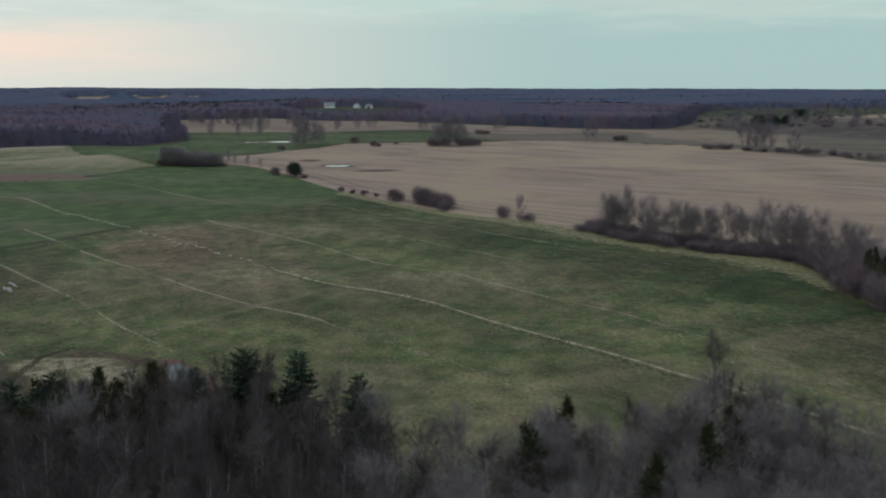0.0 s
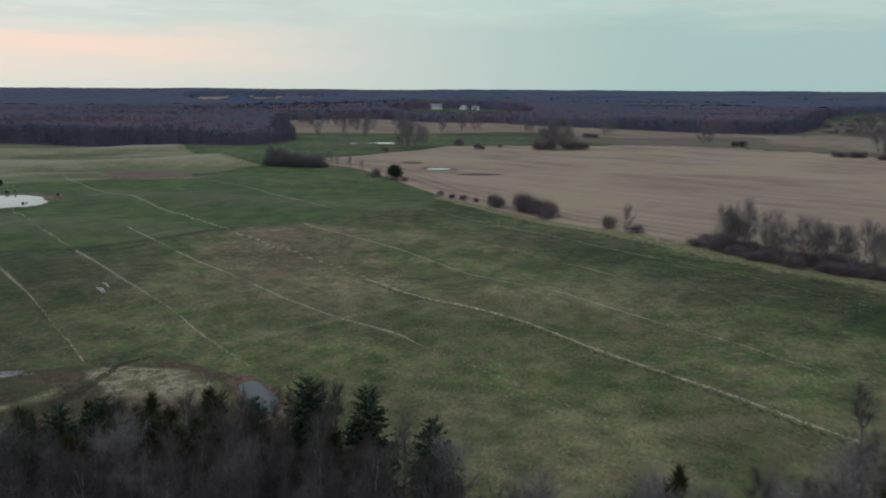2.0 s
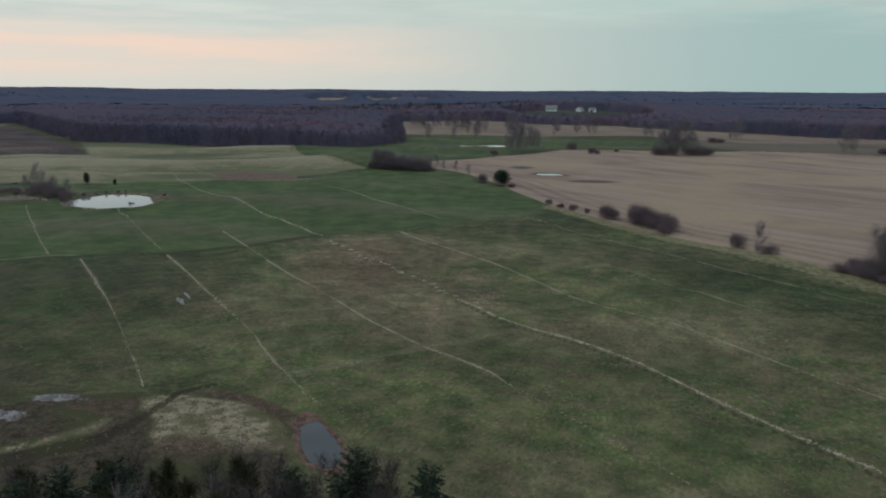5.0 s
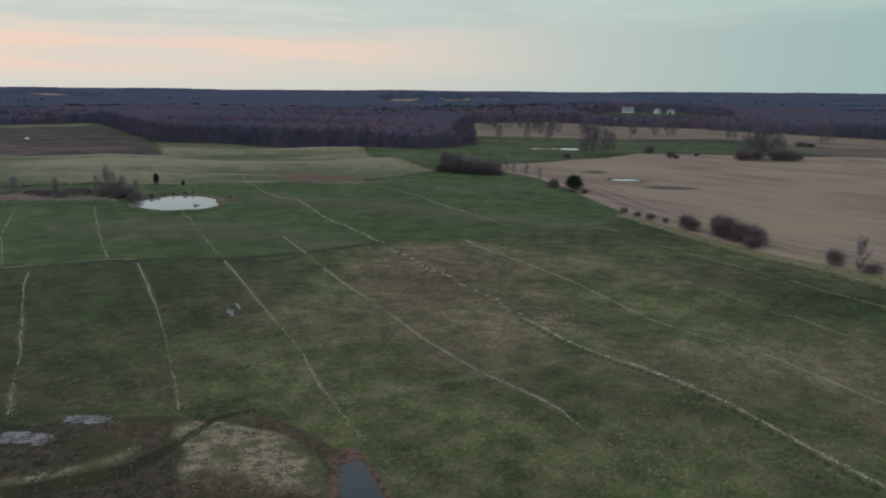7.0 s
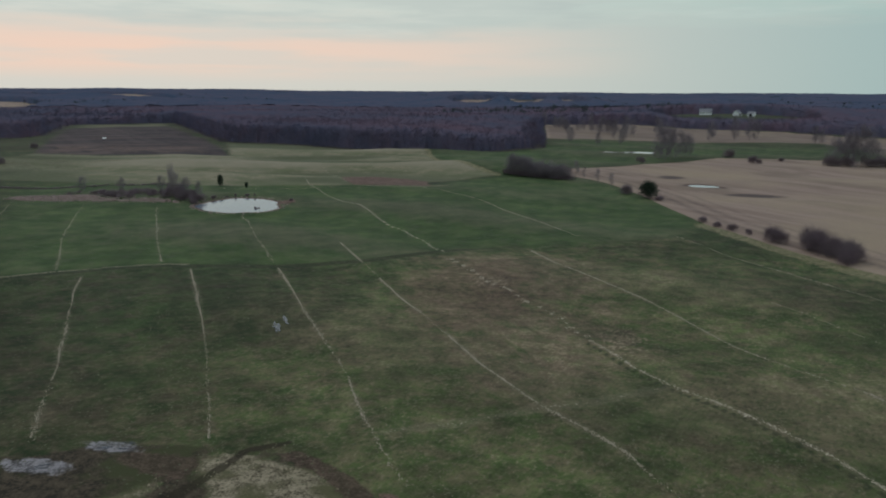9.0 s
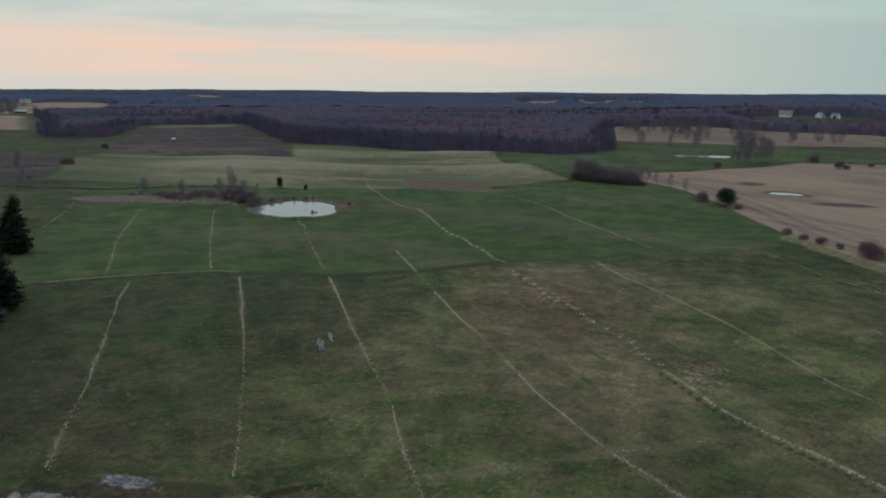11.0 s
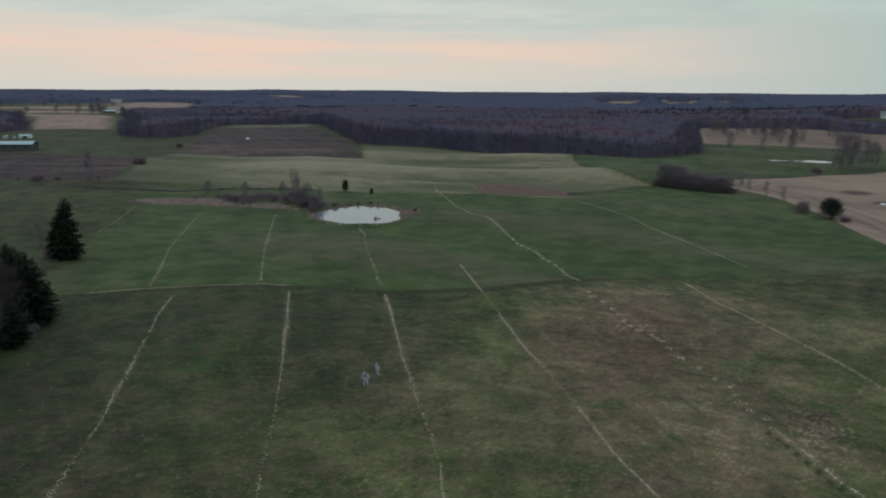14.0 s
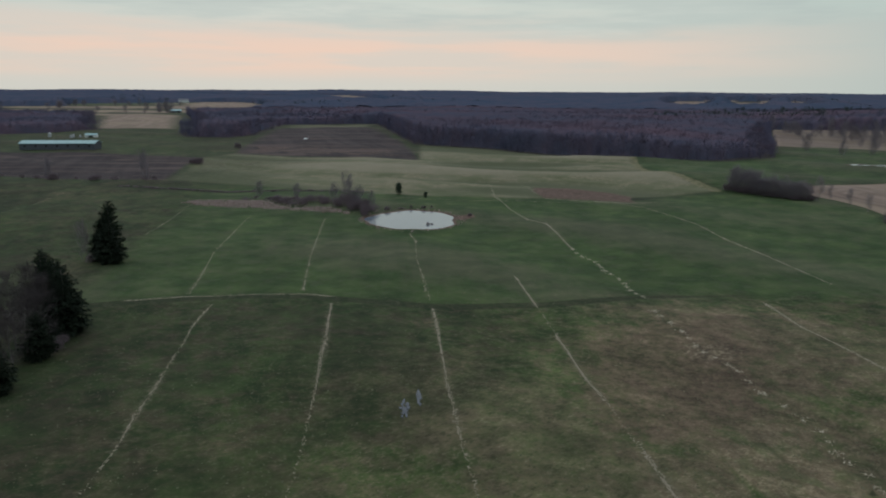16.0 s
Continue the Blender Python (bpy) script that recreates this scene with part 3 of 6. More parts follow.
    stubble = blend(nt, remap(nt, rows, 0.36, 0.64), (0.184, 0.127, 0.101), (0.256, 0.186, 0.149))
    stubble = blend(nt, calc(nt, "MULTIPLY", remap(nt, bands, 0.47, 0.62), 0.7), stubble, (0.150, 0.108, 0.082))
    stubble = blend(nt, remap(nt, big, 0.42, 0.66), stubble, (0.255, 0.192, 0.134))
    stubble = blend(nt, calc(nt, "MULTIPLY", remap(nt, grain, 0.45, 0.7), 0.4), stubble, (0.13, 0.10, 0.078))
    col = blend(nt, calc(nt, "MULTIPLY", edge(far_field, 1.2), 0.88), col, blend(nt, remap(nt, bands, 0.44, 0.6), (0.112, 0.084, 0.066), (0.075, 0.062, 0.048)))
    col = blend(nt, edge(crop, 0.35), col, stubble)
    tilled = blend(nt, remap(nt, rows, 0.4, 0.6), (0.022, 0.015, 0.018), (0.040, 0.028, 0.030))
    furrow = cloudy(nt, stretched(nt, pos, (0.006, 0.085, 1), radians(-32)), 1.0, 4, 0.6)
    tilled = blend(nt, calc(nt, "MULTIPLY", remap(nt, furrow, 0.50, 0.64), 0.75), tilled, (0.090, 0.061, 0.056))
    tilled = blend(nt, calc(nt, "MULTIPLY", remap(nt, furrow, 0.46, 0.34), 0.5), tilled, (0.030, 0.024, 0.028))
    col = blend(nt, remap(nt, calc(nt, "ADD", soil, calc(nt, "MULTIPLY", calc(nt, "SUBTRACT", ragged, 0.5), 0.5)), 0.2, 0.95), col, tilled)
    mat_straw = blend(nt, remap(nt, grain, 0.38, 0.60), (0.045, 0.036, 0.021), (0.260, 0.220, 0.150))
    mat_straw = blend(nt, remap(nt, mid, 0.44, 0.58), mat_straw, (0.075, 0.071, 0.034))
    col = blend(nt, edge(marsh, 1.5), col, mat_straw)
    peat = blend(nt, remap(nt, grain, 0.4, 0.6), (0.016, 0.013, 0.008), (0.066, 0.050, 0.032))
    peat = blend(nt, remap(nt, mid, 0.48, 0.60), peat, (0.038, 0.042, 0.016))
    col = blend(nt, edge(bog, 1.3), col, peat)
    ditch, peaty, wet = masks("cover_marsh")
    ruddy = blend(nt, remap(nt, grain, 0.4, 0.62), (0.030, 0.019, 0.013), (0.092, 0.062, 0.044))
    col = blend(nt, calc(nt, "MULTIPLY", edge(peaty, 1.6), 0.8), col, ruddy)
    col = blend(nt, calc(nt, "MULTIPLY", edge(ditch, 1.0), 0.85), col, blend(nt, remap(nt, mid, 0.4, 0.6), (0.020, 0.014, 0.008), (0.028, 0.026, 0.011)))
    col = blend(nt, calc(nt, "MULTIPLY", edge(wet, 1.8), 0.7), col, blend(nt, remap(nt, grain, 0.4, 0.6), (0.08, 0.074, 0.076), (0.30, 0.285, 0.30)))
    # tone of the track, also of the painted shadow beside drain f
    rut_and_shade = blend(nt, remap(nt, small, 0.4, 0.6), (0.016, 0.024, 0.009), (0.032, 0.035, 0.017))
    col = blend(nt, calc(nt, "MULTIPLY", edge(track, 0.5), 0.8), col, rut_and_shade)
    col = blend(nt, calc(nt, "MULTIPLY", edge(strip, 1.4), 0.24), col, blend(nt, remap(nt, fine, 0.4, 0.6), (0.11, 0.095, 0.06), (0.20, 0.175, 0.12)))
    # ditch bank: dark green growth, the ditch's shade painted in with it
    col = blend(nt, calc(nt, "MULTIPLY", edge(bank, 1.4), 0.8), col, blend(nt, remap(nt, small, 0.4, 0.6), (0.012, 0.017, 0.008), (0.032, 0.034, 0.018)))
    earth = blend(nt, remap(nt, grain, 0.4, 0.6), (0.055, 0.032, 0.025), (0.150, 0.094, 0.073))
    col = blend(nt, edge(rim, 1.5), col, earth)
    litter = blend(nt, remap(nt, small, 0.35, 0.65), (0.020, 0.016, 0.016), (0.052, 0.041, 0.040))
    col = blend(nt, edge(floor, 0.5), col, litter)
    nt.links.new(col, p.inputs["Base Color"])
    relief(nt, p, calc(nt, "ADD", calc(nt, "MULTIPLY", small, 0.7), calc(nt, "MULTIPLY", fine, 0.3)), 0.55, 0.22)
    return m


MAT["ground"] = ground_material()


# ---- mesh helpers ----
def mesh_from(name, verts, faces, material, uniform=3):
    """A mesh from arrays: faces all of the same corner count."""
    me = bpy.data.meshes.new(name)
    v, f = np.asarray(verts, np.float32), np.asarray(faces, np.int32)
    me.vertices.add(len(v))
    me.vertices.foreach_set("co", v.ravel())
    me.loops.add(f.size)
    me.loops.foreach_set("vertex_index", f.ravel())
    me.polygons.add(len(f))
    me.polygons.foreach_set("loop_start", np.arange(0, f.size, uniform, dtype=np.int32))
    me.polygons.foreach_set("loop_total", np.full(len(f), uniform, np.int32))
    me.update(calc_edges=True)
    me.materials.append(MAT[material])
    return me


def child(name, me, parent, label=""):
    ob = new(name, me)
    ob.parent = parent
    return tagged(ob, label)


def part(name, bm, material, parent, label=""):
    """Links a bmesh as one mesh object under a thing or under a part."""
    me = bpy.data.meshes.new(name)
    bm.to_mesh(me)
    bm.free()
    me.materials.append(MAT[material])
    ob = new(name, me)
    ob.parent = parent
    return tagged(ob, label)


def box(bm, x0, x1, y0, y1, z0, z1, bevel=0.0):
    g = bmesh.ops.create_cube(bm, size=1, matrix=Matrix.Translation(((x0 + x1) / 2, (y0 + y1) / 2, (z0 + z1) / 2)) @ Matrix.Diagonal((x1 - x0, y1 - y0, z1 - z0, 1)))
    if bevel:
        bmesh.ops.bevel(bm, geom=list({e for v in g["verts"] for e in v.link_edges}), offset=bevel, segments=1, affect="EDGES")


# ---- ground ----
def spread(fine0, fine1, step, lo, hi, grow=1.06, most=120.0):
    mid = list(np.arange(fine0, fine1, step))
    right, s = [], step
    v = mid[-1]
    while v < hi:
        s = min(s * grow, most)
        v += s
        right.append(v)
    left, s, v = [], step, mid[0]
    while v > lo:
        s = min(s * grow, most)
        v -= s
        left.append(v)
    return np.array(left[::-1] + mid + right)


def build_ground():
    gx, gy = spread(-262, 125, 1.0, -4990, 4990), spread(0, 305, 1.0, -900, 4990, 1.035)
    X, Y = np.meshgrid(gx, gy)
    x, y = X.ravel(), Y.ravel()
    z = land(x, y)
    nx, ny = len(gx), len(gy)
    i = (np.arange(ny - 1)[:, None] * nx + np.arange(nx - 1)[None]).ravel()
    me = mesh_from("ground", np.stack([x, y, z], 1), np.stack([i, i + 1, i + nx + 1, i + nx], 1), "ground", 4)
    me.polygons.foreach_set("use_smooth", np.ones(len(me.polygons), bool))

    def soft(poly, w):
        return np.clip(0.5 + inside(poly, x, y) / (2 * w), 0, 1)

    def store(name, a, b, c):
        att = me.color_attributes.new(name, "FLOAT_COLOR", "POINT")
        att.data.foreach_set("color", np.stack([a, b, c, np.ones_like(a)], 1).astype(np.float32).ravel())

    clear = np.zeros_like(x)
    for cx, cy, a, b in CLEARINGS:
        clear = np.maximum(clear, (((x - cx) / a) ** 2 + ((y - cy) / b) ** 2 < 1) * 1.0)
    crop = np.maximum.reduce([soft(CROP, 1.2), soft(CROP_BEYOND, 4), soft(CROP_WEST, 4)])
    soil = np.maximum.reduce([soft(SOIL, 3), soft(SOIL_WEST, 2.5), 0.7 * soft([(420, 300), (800, 300), (800, 700), (540, 700), (400, 520)], 10)])
    damp = np.exp(-(((x - 62) / 13) ** 2 + ((y - 269) / 7) ** 2) ** 2) + np.exp(-(((x - 35) / 7) ** 2 + ((y - 318) / 9) ** 2) ** 2) + 1.1 * np.exp(-((pond_reach(x, y, PONDS[3]) - 1) / 0.5) ** 2)
    ploughed = smooth(inside(CROP, x, y), 1, 5) * smooth(inside(CROP, x, y), 21, 12) * (0.8 + 0.2 * np.sin(inside(CROP, x, y) * 1.1)) + 0.7 * np.exp(-((inside(CROP, x, y) - 19) / 1.6) ** 2) + 0.6 * np.exp(-((inside(CROP, x, y) - 27) / 2) ** 2)
    hedged = soft(STRIP_WEST, 12) * (0.55 + 0.45 * np.sign(np.sin((0.58 * -x + 0.815 * y) / 26)))
    crop = np.maximum.reduce([crop, soft(HILL_WEST, 8), hedged, soft(CROP_EAST, 8), 0.5 * soft(FALLOW_EAST, 6), 0.8 * clear * (y > 1400)])
    soil = np.maximum.reduce([soil, 0.5 * soft(CROP_BEYOND, 4), 0.78 * np.clip(damp, 0, 1) + 0.52 * np.clip(ploughed, 0, 1) * (crop > 0.9) * (x < 200) * (y < 330)])
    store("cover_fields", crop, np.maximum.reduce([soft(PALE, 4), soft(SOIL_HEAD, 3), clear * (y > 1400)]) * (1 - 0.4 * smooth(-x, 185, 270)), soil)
    lanes, straw = from_line(TRACK, x, y), np.maximum(soft(STRAW, 2.2), 0.85 * soft(STRAW_WEST, 2.2))
    # the offset line along drain f paints its groove's shadow into this mask
    store("cover_meadow", straw, soft(DRY, 20), np.maximum(np.clip(1.15 - lanes / 2.6, 0, 1) * (1 - 0.55 * smooth(x, -50, -8)), 0.8 * np.clip(1.1 - from_line([(px - 1.0, py - 0.9) for px, py, _ in DRAINS["f"]], x, y) / 0.9, 0, 1)))
    strips = np.maximum.reduce([lain(l, x, y, 1.1 if k != "cross" else 2.2) for k, l in DRAINS.items() if k not in ("e", "f_far")])
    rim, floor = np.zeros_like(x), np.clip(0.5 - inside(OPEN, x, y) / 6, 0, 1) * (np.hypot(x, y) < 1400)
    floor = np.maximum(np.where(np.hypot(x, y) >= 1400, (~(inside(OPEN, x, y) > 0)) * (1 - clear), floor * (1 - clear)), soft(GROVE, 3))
    for p in PONDS:
        d = pond_reach(x, y, p)
        rim = np.maximum(rim, np.clip(1.5 - np.abs(d - 1.02) / (0.8 / min(p[2], p[3]) + 0.02), 0, 1) * (d < 2))
    rim = np.maximum.reduce([rim, 0.95 * soft(SOIL_PATCH, 4), 0.46 * soft([(-312, 339), (-350, 392), (-240, 412), (-203, 360), (-231, 342), (-264, 336)], 14), np.exp(-(((x + 102.5) / 3.2) ** 2 + ((y - 211) / 5.5) ** 2) ** 2)])
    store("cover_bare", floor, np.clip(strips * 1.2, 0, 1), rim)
    lush = np.maximum(soft(LUSH, 5), soft(PASTURE, 7) * smooth(x, -215, -110) + 0.7 * soft(PASTURE, 7) * (1 - smooth(x, -215, -110)))
    lush = np.maximum(lush, 0.6 * soft([(-20, 560), (195, 467), (174, 430), (66, 418), (-5, 345), (-40, 400), (-40, 500)], 12))
    lush = np.maximum.reduce([lush, 0.45 * soft(GREEN_EAST, 8), 0.7 * soft(GREEN_VERGE, 10), 0.5 * soft([(-1330, 1003), (-1557, 1173), (-1391, 1367), (-1215, 1190), (-1260, 1085)], 20)])
    bog = np.maximum(soft(MARSH, 1.5), soft([(-80, -4), (-80, 16), (-45, 15), (-30, 18), (-14, 15), (-5, 8), (-6, -4)], 3)) * (1 - straw)
    ditch = np.clip(1.2 - from_line(DITCH, x, y) / (0.9 + 1.3 * smooth(y, 30, 18)), 0, 1)
    peaty = np.maximum.reduce([np.clip(1.3 - from_line(ARM, x, y) / 1.5, 0, 1), soft([(-44, 31), (-43.1, 32.4), (-34.8, 33.2), (-33.7, 29.4), (-34.9, 27.9), (-38.3, 28.8)], 1.6), 0.75 * soft([(-30, 20.9), (-25.7, 24.5), (-18.6, 21.9), (-13, 22.7), (-12.3, 18), (-28.5, 15.8)], 3)])
    wet = np.exp(-(((x + 46) / 3.4) ** 2 + ((y - 33.4) / 1.3) ** 2)) + np.exp(-(((x + 51) / 4.2) ** 2 + ((y - 27.6) / 1.7) ** 2))
    store("cover_marsh", ditch, peaty, np.clip(1.3 * wet, 0, 1))
    verge = from_line([(-481, 566), (-411, 645), (-262, 452), (-200, 357)], x, y)
    margin = np.clip(1.2 - from_line(HEDGE[4:], x, y) / (7 + 8 * smooth(y, 170, 80)), 0, 1) * smooth(y, 230, 190)
    margin = np.maximum.reduce([margin, 0.42 * np.clip(1.2 - verge / 5, 0, 1), 0.8 * np.clip(1.2 - from_line([(-98, 404), (-86, 366), (-66, 334), (-42, 307)], x, y) / 3, 0, 1)])
    store("cover_green", lush, bog, margin)
    rise = np.clip(0.5 + 1.1 * swell(x, y) + 0.18 * np.sin(x / 17 + 1) * np.sin(y / 21 + 0.5), 0, 1)
    # crest mask: grass tone and painted relief shading of the pale hills
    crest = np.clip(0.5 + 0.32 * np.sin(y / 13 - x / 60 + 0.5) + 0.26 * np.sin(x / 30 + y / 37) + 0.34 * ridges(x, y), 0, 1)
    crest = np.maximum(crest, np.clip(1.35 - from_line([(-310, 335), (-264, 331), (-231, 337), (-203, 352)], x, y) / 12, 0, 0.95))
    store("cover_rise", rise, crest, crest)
    heap = np.exp(-(((x + 16) / 5) ** 2 + ((y - 120) / 4) ** 2)) + np.exp(-(((x - 11.5) / 4.5) ** 2 + ((y - 88) / 6) ** 2)) + 0.6 * np.exp(-(((x + 24) / 4) ** 2 + ((y - 131) / 3) ** 2))
    # dark strip in place of a cut ditch, its shade included
    bank = np.clip(1.3 - from_line(POND_DITCH, x, y) / 3.4, 0, 1)
    store("cover_patch", soft(RUSSET, 7), np.clip(bank, 0, 1), np.clip(heap, 0, 1))
    olive = soft([(-30, 12), (-50, 60), (-36, 128), (-20, 150), (48, 152), (82, 60), (112, -80), (0, -80)], 36)
    band = np.exp(-((inside(HEDGE + [(400, -60), (400, 318)], x, y) + 26) / 9) ** 2) * smooth(y, 150, 110)
    olive = olive * (1 - 0.6 * band)
    dark_sward = np.maximum(soft([(-62, 36), (-70, 60), (-52, 80), (-34, 60), (-40, 40)], 9), 0.8 * soft([(-110, 96), (-100, 108), (-62, 118), (-56, 104), (-90, 84)], 8))
    # the meadow is darker towards the west
    dark_sward = np.maximum(dark_sward, soft([(-58, 20), (-62, 60), (-85, 95), (-150, 80), (-130, 0), (-60, 0)], 16))
    store("cover_sward", olive, dark_sward, np.maximum.reduce([0.5 * soft(STRIP_WEST, 20), soft([(322, 239), (292, 322), (246, 381), (330, 470), (330, 540), (386, 545), (445, 600), (540, 740), (900, 720), (900, 100)], 12), soft([(150, 545), (165, 440), (180, 419), (246, 381), (335, 400), (335, 475), (195, 467)], 10)]))
    return tagged(new("ground", me), "rolling spring meadow with crop fields, marsh and wood floor", "ground", kind="structure")


build_ground()


def build_pond(p, level, label, water="water"):
    n = 72
    th = np.arange(n) * 2 * np.pi / n
    cx, cy, a, b, turn = p
    c, s = math.cos(radians(turn)), math.sin(radians(turn))
    wob = 1.10 * (1 + 0.05 * np.sin(3 * th + cx) + 0.035 * np.sin(5 * th + cy) + 0.02 * np.sin(9 * th))
    u, v = a * np.cos(th) * wob, b * np.sin(th) * wob
    bm = bmesh.new()
    ring = [bm.verts.new((cx + u[k] * c - v[k] * s, cy + u[k] * s + v[k] * c, level)) for k in range(n)]
    bm.faces.new(ring)
    me = bpy.data.meshes.new("water")
    bm.to_mesh(me)
    bm.free()
    me.materials.append(MAT[water])
    return tagged(new("pond", me), label, "pond", kind="structure")


for p, lev, text in zip(PONDS, LEVEL, ("grey still farm pond with a bare earth rim", "far pond in the green pasture", "narrow far pond in the green pasture", "shallow water standing in the stubble field", "dark marsh pool beside the grove")):
    build_pond(p, lev, text, "peatwater" if "marsh" in text else "water")

# rain puddles in the grass
PUDDLES = [(-46.4, 33.2, 2.4, 0.9, 10), (-44.6, 34.6, 1.6, 0.5, 5), (-50.4, 27.6, 2.6, 0.8, 35), (-53.5, 25.0, 1.6, 0.6, 30), (-46.1, 78.5, 0.8, 3.3, 30), (-46.2, 82.4, 0.6, 3.0, 30)]
rng = np.random.default_rng(3)
for cx, cy, a, b, turn in PUDDLES:
    c, s = math.cos(radians(turn)), math.sin(radians(turn))
    for k in range(20 if cy > 60 else 4):
        u0, v0 = a * rng.normal(0, 0.4), b * rng.uniform(-0.8, 0.8)
        px, py = cx + u0 * c - v0 * s, cy + u0 * s + v0 * c
        a1, b1, ph = a * rng.uniform(0.13, 0.30), b * rng.uniform(0.09, 0.24), rng.uniform(0, 6)
        top = float(max(land(px + dx, py + dy) for dx in (-a1, 0, a1) for dy in (-b1, 0, b1))) + 0.03
        bm, ring = bmesh.new(), []
        for j in range(22):
            th = j * 2 * math.pi / 22
            w = 1 + 0.20 * math.sin(2 * th + ph) + 0.16 * math.sin(3 * th + 2 * ph) + 0.08 * math.sin(7 * th)
            u, v = a1 * w * math.cos(th), b1 * w * math.sin(th)
            ring.append(bm.verts.new((px + u * c - v * s, py + u * s + v * c, top)))
        bm.faces.new(ring)
        me = bpy.data.meshes.new("puddle")
        bm.to_mesh(me)
        bm.free()
        me.materials.append(MAT["rainwater"])
        tagged(new("puddle", me), "shallow rain puddle standing in the grass", "puddle", kind="structure")


# ---- grass, straw and reeds ----
def tufts(cx, cy, radius, height, rng, sides=5):
    """Low ragged mounds of grass: arrays of corners and triangles."""
    n = len(cx)
    th = (np.arange(sides)[None] + rng.uniform(0, 1, (n, 1))) * 2 * np.pi / sides
    rr = radius[:, None] * rng.uniform(0.55, 1.35, (n, sides))
    bx, by = cx[:, None] + rr * np.cos(th), cy[:, None] + rr * np.sin(th)
    base = np.stack([bx, by, land(bx, by) - 0.03], -1)
    ax, ay = cx + radius * rng.uniform(-0.4, 0.4, n), cy + radius * rng.uniform(-0.4, 0.4, n)
    tip = np.stack([ax, ay, land(ax, ay) + height], -1)[:, None]
    v = np.concatenate([base, tip], 1).reshape(-1, 3)
    k = np.arange(sides)
    tri = np.stack([k, (k + 1) % sides, np.full(sides, sides)], 1)
    f = (np.arange(n)[:, None, None] * (sides + 1) + tri[None]).reshape(-1, 3)
    return v, f


def along(line, step, rng):
    """Points scattered along a line, with the metres gone."""
    p = np.array(line, float)
    seg = np.hypot(*np.diff(p, axis=0).T)
    at = np.concatenate([[0], np.cumsum(seg)])
    s = np.arange(0, at[-1], step) + rng.uniform(-step, step, int(math.ceil(at[-1] / step)))
    s = np.clip(s, 0, at[-1])
    return np.interp(s, at, p[:, 0]), np.interp(s, at, p[:, 1]), s


THICK = {"f": 0.8, "g": 0.7, "b": 0.58, "d": 0.82, "cross": 0.08, "a": 0.44, "meadow": 0.2, "meadow_east": 0.2, "pasture_edge": 0.3, "patch_edge": 0.6, "h": 0.45, "i": 0.5, "a_far": 0.17, "b_far": 0.2, "c_far": 0.2, "y": 0.14, "west": 0.15, "g_far": 0.4, "e_top": 0.42, "e": 0.8, "f_far": 1.1}


def build_drain(key, line):
    rng = np.random.default_rng(sum(map(ord, key)) * 7 + len(key))
    x, y, s = along([q[:2] for q in line], 0.03, rng)
    run = np.concatenate([[0], np.cumsum([math.hypot(b[0] - a[0], b[1] - a[1]) for a, b in zip(line[:-1], line[1:])])])
    strong = np.interp(s, run, [q[2] for q in line]) * THICK.get(key, 0.7)
    ph = rng.uniform(0, 6, 4)
    wide = 0.13 + 0.05 * np.sin(s / 7 + ph[1]) + (0.05 if key == "f" else 0.0)
    lively = 0.75 + 0.4 * np.sin(s / 1.1 + ph[0] + np.sin(s / 2.3)) * np.sin(s / 2.9 + ph[3])
    wander = 0.10 * np.sin(s / 8.2 + ph[0]) + 0.05 * np.sin(s / 3.1 + ph[2])
    if key in ("e", "f_far"):
        bead = s / 3.3 + 0.35 * np.sin(s / 4.7 + ph[0])
        size = 0.5 + 0.5 * np.sin(np.floor(bead) * 2.4 + ph[1])
        lively = np.where(bead % 1.0 < 0.14 + 0.12 * size, 1.9, 0.02)
        wander, wide = wander + 0.5 * np.sin(np.floor(bead) * 5.1), 0.24 + 0.12 * size
    if key == "f":
        spot = ((s / 4.3 + 0.4 * np.sin(s / 13)) % 1.0) < 0.35
        lively, wide = np.where(spot, 1.0, 0.34), np.where(spot, wide + 0.05, wide)
    keep = rng.uniform(0, 1, len(s)) < np.clip(lively * strong, 0.004, 1)
    x, y, s, wide, wander = x[keep], y[keep], s[keep], (wide + 0 * s)[keep], (wander + 0 * s)[keep]
    x, y = x + rng.normal(0, 1, len(x)) * wide + wander * 0.8, y + rng.normal(0, 1, len(x)) * wide + wander * 0.5
    far = np.clip(np.hypot(x, y + 40) / 170, 0.85, 1.25)
    v, f = tufts(x, y, rng.uniform(0.06, 0.20, len(x)) * far, rng.uniform(0.03, 0.11, len(x)), rng)
    return tagged(new("dead_grass_strip", mesh_from("dead_grass_strip", v, f, "bleached" if key in ("e", "f", "f_far") else "straw")), "pale dead grass strip over a drain in the meadow", "grass", kind="stuff")


for key, line in DRAINS.items():
    build_drain(key, line)


def build_track_edge():
    rng = np.random.default_rng(5)
    x, y, s = along(TRACK[1:6], 0.05, rng)
    keep = (rng.uniform(0, 1, len(s)) < 0.7 + 0.3 * np.sin(s / 5)) & (s < 40)
    x, y = x[keep] + rng.normal(0, 0.22, keep.sum()) - 0.6, y[keep] + rng.normal(0, 0.22, keep.sum()) + 1.2
    v, f = tufts(x, y, rng.uniform(0.08, 0.19, len(x)), rng.uniform(0.03, 0.09, len(x)), rng)
    tagged(new("dead_grass_strip", mesh_from("dead_grass_strip", v, f, "straw")), "pale dead grass along the farm track", "grass", kind="stuff")


build_track_edge()


